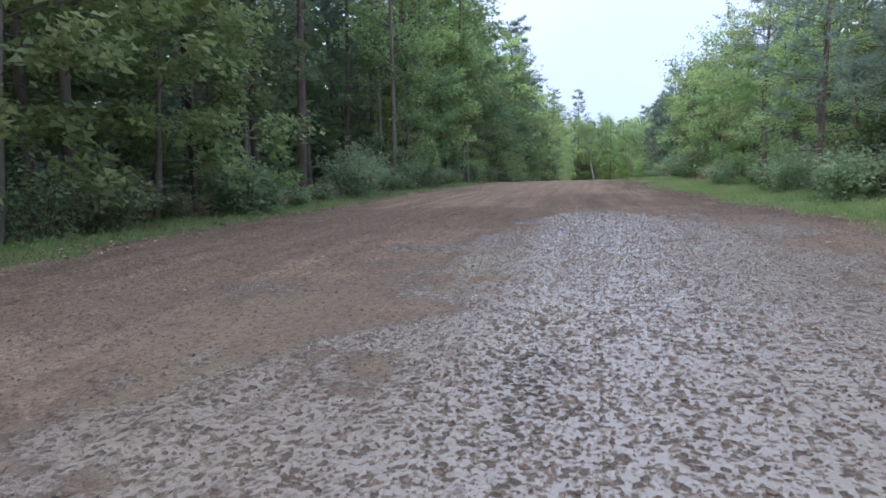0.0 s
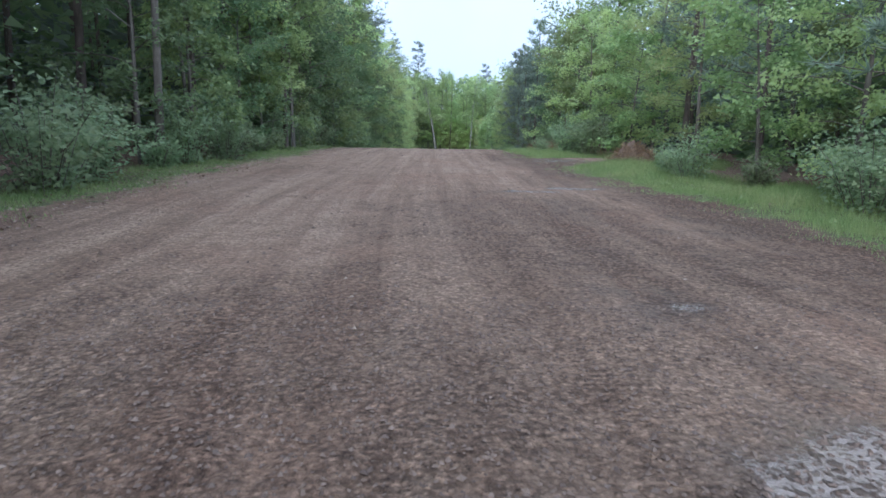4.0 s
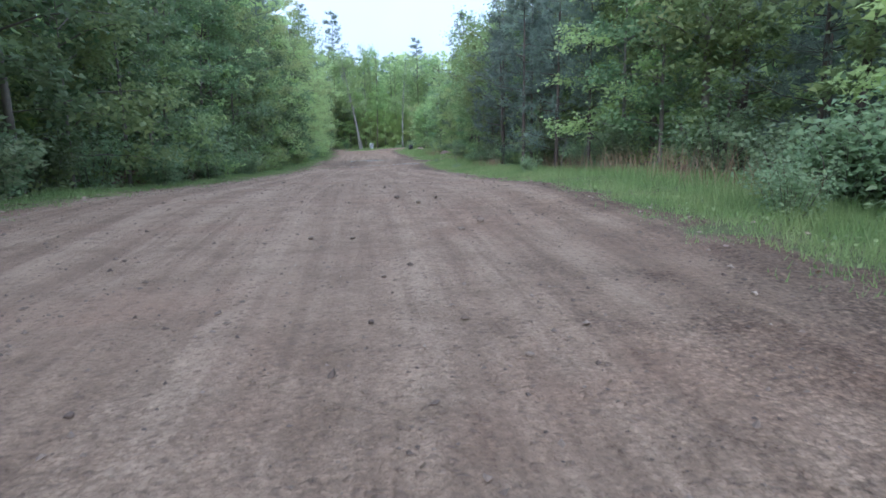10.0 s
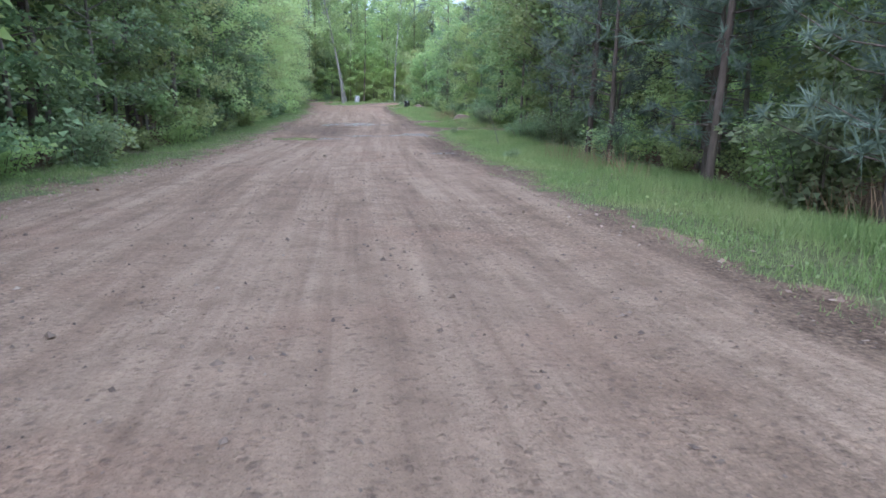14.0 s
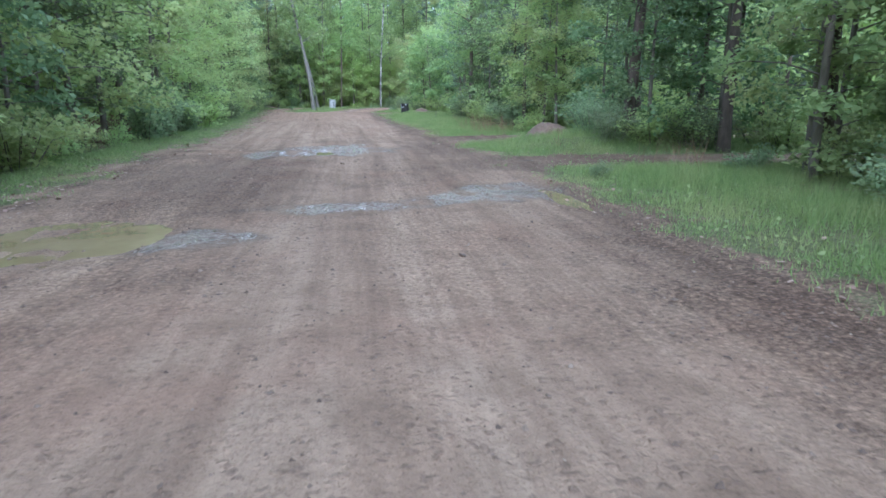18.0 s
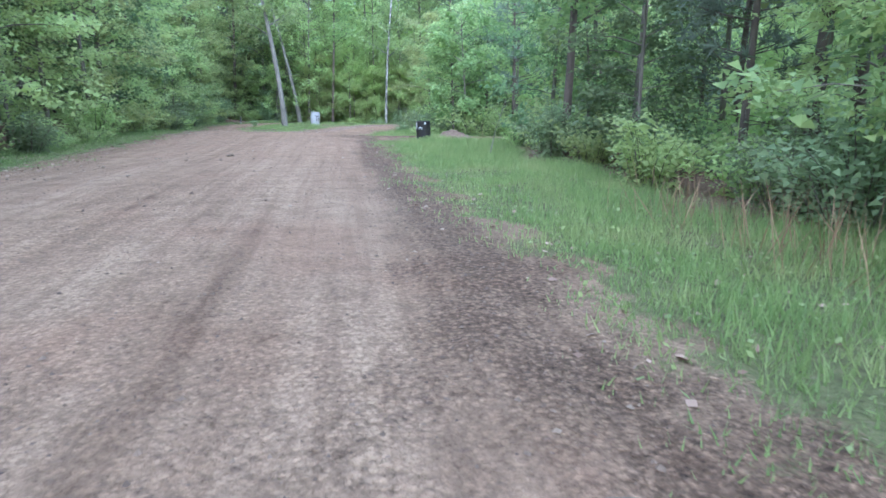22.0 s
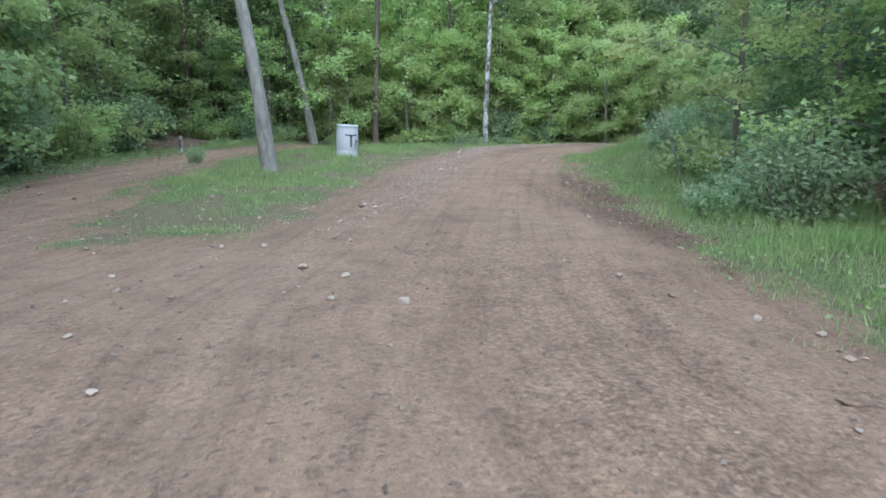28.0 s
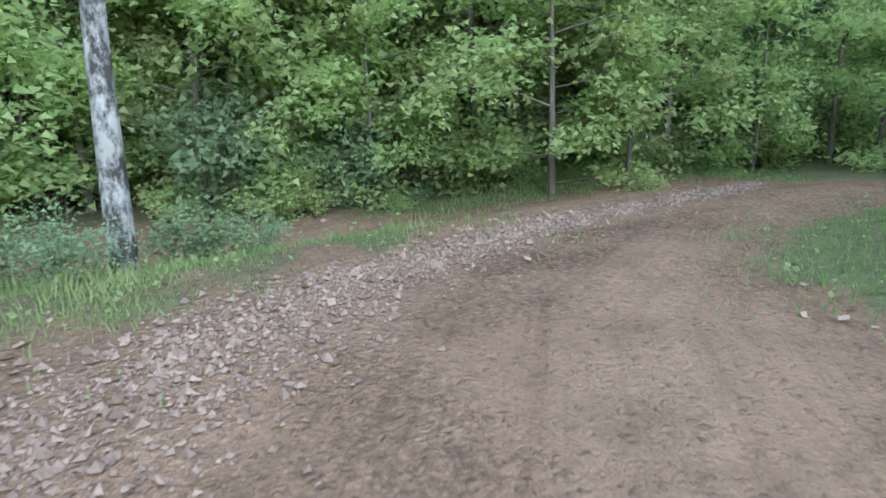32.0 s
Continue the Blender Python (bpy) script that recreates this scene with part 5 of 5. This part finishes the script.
def lay_stones():
    rng = np.random.default_rng(12)
    for x, y, s in ((2.32, 91.96, 0.10), (3.1, 92.0, 0.14), (0.62, 91.3, 0.08), (-2.04, 94.3, 0.13), (2.38, 105.2, 0.09), (-1.42, 105.3, 0.07), (2.27, 103.7, 0.08), (-1.84, 109.1, 0.10), (1.9, 103.3, 0.09), (0.36, 117.5, 0.12), (1.88, 127.3, 0.14), (3.54, 127.4, 0.2), (4.42, 121.9, 0.13), (-0.25, 113.6, 0.17), (0.1, 113.2, 0.13), (0.5, 112.4, 0.15), (2.15, 122.0, 0.20), (2.5, 122.1, 0.12), (3.3, 113.8, 0.1), (3.3, 115.2, 0.1), (4.8, 121.0, 0.16), (2.9, 124.9, 0.2), (4.24, 85.75, 0.2), (5.03, 85.85, 0.22), (-3.85, 47.8, 0.09), (-5.4, 31.9, 0.10)):
        lay_stone(x, y, s, rng)
    for x, y, s in ((-4.38, 68.36, 0.14), (-4.53, 67.78, 0.13), (-4.35, 67.78, 0.1), (-4.45, 66.79, 0.12), (0.6, 35.09, 0.09), (2.98, 47.44, 0.1), (2.08, 122.73, 0.15), (4.59, 122.03, 0.13), (4.17, 119.51, 0.13), (1.6, 120.01, 0.16), (1.29, 119.96, 0.12), (3.3, 126.22, 0.24), (2.77, 125.11, 0.2), (5.01, 123.62, 0.12), (3.05, 124.83, 0.14), (-0.89, 100.66, 0.1), (-1.3, 103.75, 0.09), (-2.9, 103.56, 0.11), (-3.95, 108.99, 0.1), (2.34, 99.6, 0.08), (2.89, 102.57, 0.2), (5.3, 87.2, 0.16)):
        lay_stone(x, y, s, rng)
    for _ in range(34):
        lay_stone(rng.normal(-0.9, 0.9), rng.uniform(111.0, 116.0), rng.uniform(0.05, 0.12), rng)
    for _ in range(60):
        y = rng.uniform(60, 116)
        lay_stone(along(LEFT, y) + abs(rng.normal(0, 0.7)) + 0.1, y, rng.uniform(0.05, 0.13), rng)
    for _ in range(50):
        y = rng.uniform(88, 124)
        x = along(RIGHT, y) - 0.5 + rng.normal(0, 0.45) if y < 115 else 3.5 + (y - 115) * 0.32 + rng.normal(0, 0.3)
        lay_stone(x, y, rng.uniform(0.05, 0.12), rng)
    # broken stone in the thin grass of the island
    for _ in range(70):
        y = rng.uniform(114.5, 119.6)
        lay_stone(rng.uniform(-3.3, 0.2 + 0.12 * (y - 114)), y, rng.uniform(0.04, 0.13), rng)


lay_stones()


def lay_clod(x, y, size, seed):
    rng = np.random.default_rng(seed)
    me = STONES[seed % 4].copy()
    me.name = "dirt_clod"
    me.materials.clear()
    me.materials.append(CLOD)
    ob = tagged(new("dirt_clod", me), "dark lump of dried mud lying on the track", "clod", "mud lumps on the track")
    ob.location = (x, y, ground_level(x, y) + size * 0.15)
    ob.rotation_euler = (rng.normal(0, 0.3), rng.normal(0, 0.3), rng.uniform(0, 6.283))
    ob.scale = (size * 0.95, size * 0.7, size * 0.9)


for k, (x, y, size) in enumerate(((-0.66, 77.56, 0.10), (0.0, 77.38, 0.10), (-1.35, 40.74, 0.11), (-0.78, 40.66, 0.09), (-1.26, 99.11, 0.12), (0.08, 70.19, 0.09), (-1.43, 43.23, 0.07), (0.31, 117.38, 0.14), (-2.3, 99.6, 0.07), (-1.9, 97.7, 0.08), (-0.6, 98.3, 0.06), (2.4, 30.6, 0.10), (1.7, 30.3, 0.08))):
    lay_clod(x, y, size, k)


for k, (x, y, size) in enumerate(((-2.12, 63.48, 0.12), (-2.28, 62.5, 0.09), (-0.55, 63.29, 0.08), (-0.29, 63.39, 0.08), (0.46, 64.19, 0.14), (0.62, 64.3, 0.1), (1.32, 64.37, 0.12), (-5.03, 69.8, 0.13), (-3.53, 68.04, 0.11), (-3.26, 68.42, 0.1),
                                  (-2.4, 37.8, 0.08), (-1.98, 37.8, 0.08), (-0.56, 38.32, 0.1), (-0.85, 37.92, 0.09), (-1.1, 39.99, 0.1), (-1.74, 36.14, 0.07), (-1.86, 35.09, 0.06), (-1.07, 34.41, 0.06), (-3.12, 34.09, 0.06), (-1.76, 44.91, 0.07), (-2.28, 45.75, 0.06), (-1.46, 45.81, 0.05), (-1.22, 46.25, 0.05),
                                  (-2.94, 24.44, 0.06), (0.43, 24.56, 0.08), (-0.36, 75.52, 0.06), (-1.2, 99.22, 0.12), (-1.24, 97.89, 0.1), (0.31, 91.61, 0.07))):
    lay_clod(x, y, size, 30 + k)


def fallen_stick(x, y, long, turn, thick=0.007):
    dx, dy = math.cos(turn) * long / 2, math.sin(turn) * long / 2
    spots = [(-dx, -dy), (-dx * 0.3 + 0.02, -dy * 0.3), (dx * 0.4, dy * 0.4 + 0.02), (dx, dy)]
    line = [((a, b, ground_level(x + a, y + b) - ground_level(x, y) + thick), thick * (1.1 - 0.2 * k)) for k, (a, b) in enumerate(spots)]
    ob = tagged(new("fallen_stick", mesh_of("fallen_stick", *tubes([line], 6), BARK_BROWN, True)), "weathered grey stick lying on the ground", "stick", "fallen sticks")
    ob.location = (x, y, ground_level(x, y))


for x, y, long, turn in ((2.65, 95.0, 0.3, 1.1), (2.97, 77.33, 0.35, 2.5), (2.6, 77.7, 0.3, 0.6), (5.9, 97.6, 1.6, 0.3), (1.9, 85.4, 0.35, 0.2)):
    fallen_stick(x, y, long, turn)


def stake(x, y):
    ob = tagged(new("wooden_stake", mesh_of("wooden_stake", *tubes([[((0, 0, -0.1), 0.055), ((0.01, 0, 0.4), 0.05), ((0.012, 0, 0.46), 0.046), ((0.012, 0, 0.465), 0.004)]], 9), BARK_MOTTLED, True)), "short pale wooden stake beside the fork of the track", "stake")
    ob.location = (x, y, ground_level(x, y))


stake(-4.95, 128.6)


def pebbles(name, x, y, size, mat, label, rng, lump=0.35):
    """Many small angular lumps, as one mass."""
    base = np.array([(1, 0, 0), (-1, 0, 0), (0, 1, 0), (0, -1, 0), (0, 0, 1), (0, 0, -1)], float)
    tri = np.array([(0, 2, 4), (2, 1, 4), (1, 3, 4), (3, 0, 4)])
    n = len(x)
    p = base[None] * rng.uniform(0.6, 1.25, (n, 6, 1)) + rng.normal(0, 0.18, (n, 6, 3))
    a = rng.uniform(0, 6.283, n)
    c, s = np.cos(a)[:, None], np.sin(a)[:, None]
    px, py = p[..., 0] * c - p[..., 1] * s * 0.75, p[..., 0] * s + p[..., 1] * c * 0.75
    half = np.asarray(size)[:, None] * 0.5
    z = height(x, y)[:, None] + p[..., 2] * half * 0.7 + half * lump
    pts = np.stack([x[:, None] + px * half, y[:, None] + py * half, z], -1).reshape(-1, 3)
    faces = (np.arange(n)[:, None, None] * 6 + tri[None]).reshape(-1, 3)
    tagged(new(name, mesh_of(name, pts, faces, mat)), label, name.split("_")[-1], kind="stuff")


def scatter_lumps():
    rng = np.random.default_rng(77)
    y = np.concatenate([rng.uniform(0.5, 14, 75000), rng.uniform(14, 126, 75000)])
    x = along(LEFT, y) + rng.uniform(0, 1, len(y)) * (along(RIGHT, y) - along(LEFT, y))
    keep = inside_road(x, y) > 0.05
    thick = np.maximum(0.8 * blobs(DAMP, x, y, 0.6), np.where(y < 14, 0.45, 1.0) * blobs(WET, x, y)) + 0.26 + 0.25 * value_noise(x * 0.8, y * 0.5, 21) + 0.35 * value_noise(x * 3.1, y * 2.6, 22) * smooth(16, 13, y) + 0.3 * smooth(16, 12, y)
    keep &= rng.uniform(0, 1, len(y)) < thick
    x, y = x[keep], y[keep]
    pebbles("mud_clods", x, y, np.minimum(rng.lognormal(-3.85, 0.42, len(x)), np.where(y < 14, 0.038, 0.06)), CLOD, "scattered dark clods of churned mud on the track", rng, 0.12)
    y = rng.uniform(14, 62, 3600)
    x = along(LEFT, y) + rng.uniform(0.04, 0.96, len(y)) * (along(RIGHT, y) - along(LEFT, y))
    keep = rng.uniform(0, 1, len(y)) < 0.55 + 0.9 * value_noise(x * 0.9, y * 0.35, 23)
    x, y = x[keep], y[keep]
    pebbles("earth_lumps", x, y, np.clip(rng.lognormal(-3.35, 0.4, len(x)), 0.02, 0.085), CLOD, "dark lumps of earth thrown up along the track", rng, 0.2)
    y = rng.uniform(2, 126, 5000)
    x = along(LEFT, y) + rng.uniform(0, 1, 5000) * (along(RIGHT, y) - along(LEFT, y))
    edge = np.minimum(x - along(LEFT, y), along(RIGHT, y) - x)
    keep = (inside_road(x, y) > -0.3) & (rng.uniform(0, 1, 5000) < 0.16 + 0.7 * smooth(1.2, 0.1, edge))
    x, y = x[keep], y[keep]
    pebbles("loose_gravel", x, y, np.minimum(rng.lognormal(-3.6, 0.4, len(x)), 0.07), STONE, "loose pale gravel strewn over the track", rng, 0.25)
    # the gravel bank on the outside of the bend
    n = 15000
    t = rng.uniform(0, 1, n) ** 0.85
    line = [(0.7, 117.0), (1.5, 120.5), (2.5, 123.6), (3.6, 126.5), (4.7, 128.4), (6.1, 129.4), (8.5, 130.1), (12.0, 130.5)]
    cum = np.linspace(0, 1, len(line))
    bx, by = np.interp(t, cum, [a for a, _ in line]), np.interp(t, cum, [b for _, b in line])
    wide = np.interp(t, [0, 0.3, 0.6, 1], [0.25, 0.28, 0.42, 0.28])
    x, y = bx + rng.normal(0, 1, n) * wide, by + rng.normal(0, 1, n) * wide * 0.5
    pebbles("gravel_bank", x, y, np.minimum(rng.lognormal(-3.55, 0.45, n), 0.08), GRAVEL, "bank of tan-brown angular gravel along the bend of the trail", rng, 0.25)


scatter_lumps()


# ---- grass, weeds and litter ----


def turf_places(rng, n, low, high, y0=-2, y1=133):
    y = rng.uniform(y0, y1, n)
    x = rng.uniform(-10, 13, n)
    d = -inside_road(x, y)
    left = x < along(LEFT, np.minimum(y, 114)) + 0.2
    reach = np.where(left, 1.9, 3.6) * high
    keep = (d > low) & (d < reach + 1.3 * value_noise(x * 0.7, y * 0.7, 41)) & (rng.uniform(0, 1, n) < 0.35 + 1.1 * (value_noise(x * 1.1, y * 1.1, 42) + 0.35) * np.where(left, 0.6, 1.0))
    keep &= smooth(-0.5, 0.8, d - 0.8 * value_noise(x * 2.2, y * 2.2, 16)) > rng.uniform(0, 1, n) ** 0.8 * 0.9
    # thin worn turf on the island at the fork
    island = (y > 111) & (x < 0.35 * (y - 116) + 2.0) & (x > -4.6)
    keep &= ~island | (value_noise(x * 1.6, y * 1.6, 46) + 0.5 * rng.uniform(0, 1, n) > 0.05 + 0.13 * smooth(121.0, 117.5, y))
    return x[keep], y[keep], left[keep]


def grow_grass():
    rng = np.random.default_rng(8)
    x, y, left = turf_places(rng, 3000000, -0.6, 1.0)
    n = len(x)
    tall = rng.uniform(0.07, 0.26, n) * np.where(left, 0.7, 1.0) * (0.55 + 0.9 * (value_noise(x * 0.9, y * 0.9, 43) + 0.5)) * (0.32 + 0.68 * smooth(0, 1.7, -inside_road(x, y)))
    tall *= np.where((y > 111) & (x < 0.35 * (y - 116) + 2.0), 0.7, np.where(y > 115, 1.2, 1.0))
    z = height(x, y) - 0.01
    a = rng.uniform(0, 6.283, n)
    w = rng.uniform(0.0035, 0.008, n)
    lean = rng.uniform(0.1, 0.75, n) * tall
    b = rng.uniform(0, 6.283, n)
    p0 = np.stack([x + np.cos(a) * w, y + np.sin(a) * w, z], 1)
    p1 = np.stack([x - np.cos(a) * w, y - np.sin(a) * w, z], 1)
    p2 = np.stack([x + np.cos(b) * lean, y + np.sin(b) * lean, z + tall], 1)
    pts = np.stack([p0, p1, p2], 1).reshape(-1, 3)
    tagged(new("grass", mesh_of("grass", pts, np.arange(n * 3).reshape(-1, 3), GRASS)), "rough fresh green grass along both verges", "grass", kind="stuff")
    x, y, left = turf_places(rng, 190000, -0.3, 1.15)
    n = len(x)
    a = rng.uniform(0, 6.283, n)
    c = np.stack([x, y, height(x, y) + rng.uniform(0.0, 0.16, n)], 1)
    way = np.stack([np.cos(a), np.sin(a), rng.uniform(-0.1, 0.9, n)], 1)
    tagged(new("weeds", mesh_of("weeds", *leaves(c, way, rng.uniform(0.02, 0.06, n), rng, 0.7), LEAF_YOUNG)), "low broad-leaved weeds among the verge grass", "weeds", kind="stuff")
    y = rng.uniform(-2, 134, 16000)
    x = np.where(rng.uniform(0, 1, 16000) < 0.65, along(LEFT, np.minimum(y, 114)) - rng.normal(0.7, 1.0, 16000), rng.uniform(1.2, 9, 16000))
    d = inside_road(x, y)
    keep = (d < 0.5) & (d > -4)
    x, y = x[keep], y[keep]
    n = len(x)
    a = rng.uniform(0, 6.283, n)
    c = np.stack([x, y, height(x, y) + 0.012], 1)
    way = np.stack([np.cos(a), np.sin(a), rng.uniform(-0.1, 0.35, n)], 1)
    tagged(new("leaf_litter", mesh_of("leaf_litter", *leaves(c, way, rng.uniform(0.04, 0.09, n), rng, 0.35), LITTER)), "dry tan leaves strewn along the edges of the track", "leaf litter", kind="stuff")
    y = rng.uniform(30, 124, 5200)
    x = along(RIGHT, np.minimum(y, 114)) + rng.uniform(1.8, 3.4, 5200)
    keep = (inside_road(x, y) < -0.8) & (value_noise(x * 0.6, y * 0.25, 44) > 0.08)
    x, y = x[keep], y[keep]
    n = len(x)
    way = np.stack([rng.normal(0, 0.3, n), rng.normal(0, 0.3, n), np.ones(n)], 1)
    c = np.stack([x, y, height(x, y)], 1)
    tagged(new("dry_stalks", mesh_of("dry_stalks", *leaves(c, way, rng.uniform(0.35, 0.8, n), rng, 0.5, 0.015), STRAW)), "thin dry straw stalks standing in the verge", "dry grass", kind="stuff")


grow_grass()

# a few tufts and bushes that stand alone in the verge
lone = np.random.default_rng(3)
for x, y, k in ((2.9, 37.9, 0.45), (3.2, 50.1, 0.42), (4.6, 14.2, 0.8), (4.9, 38.8, 0.95), (3.0, 63.0, 0.35), (3.4, 74.8, 0.35), (-3.6, 124.5, 0.3), (4.75, 131.0, 0.35), (5.6, 131.2, 0.4), (4.2, 131.6, 0.35), (6.2, 131.3, 0.25)):
    plant(SHRUBS[lone.choice(4)], x, y, lone, k, k * 1.05, 0.03)
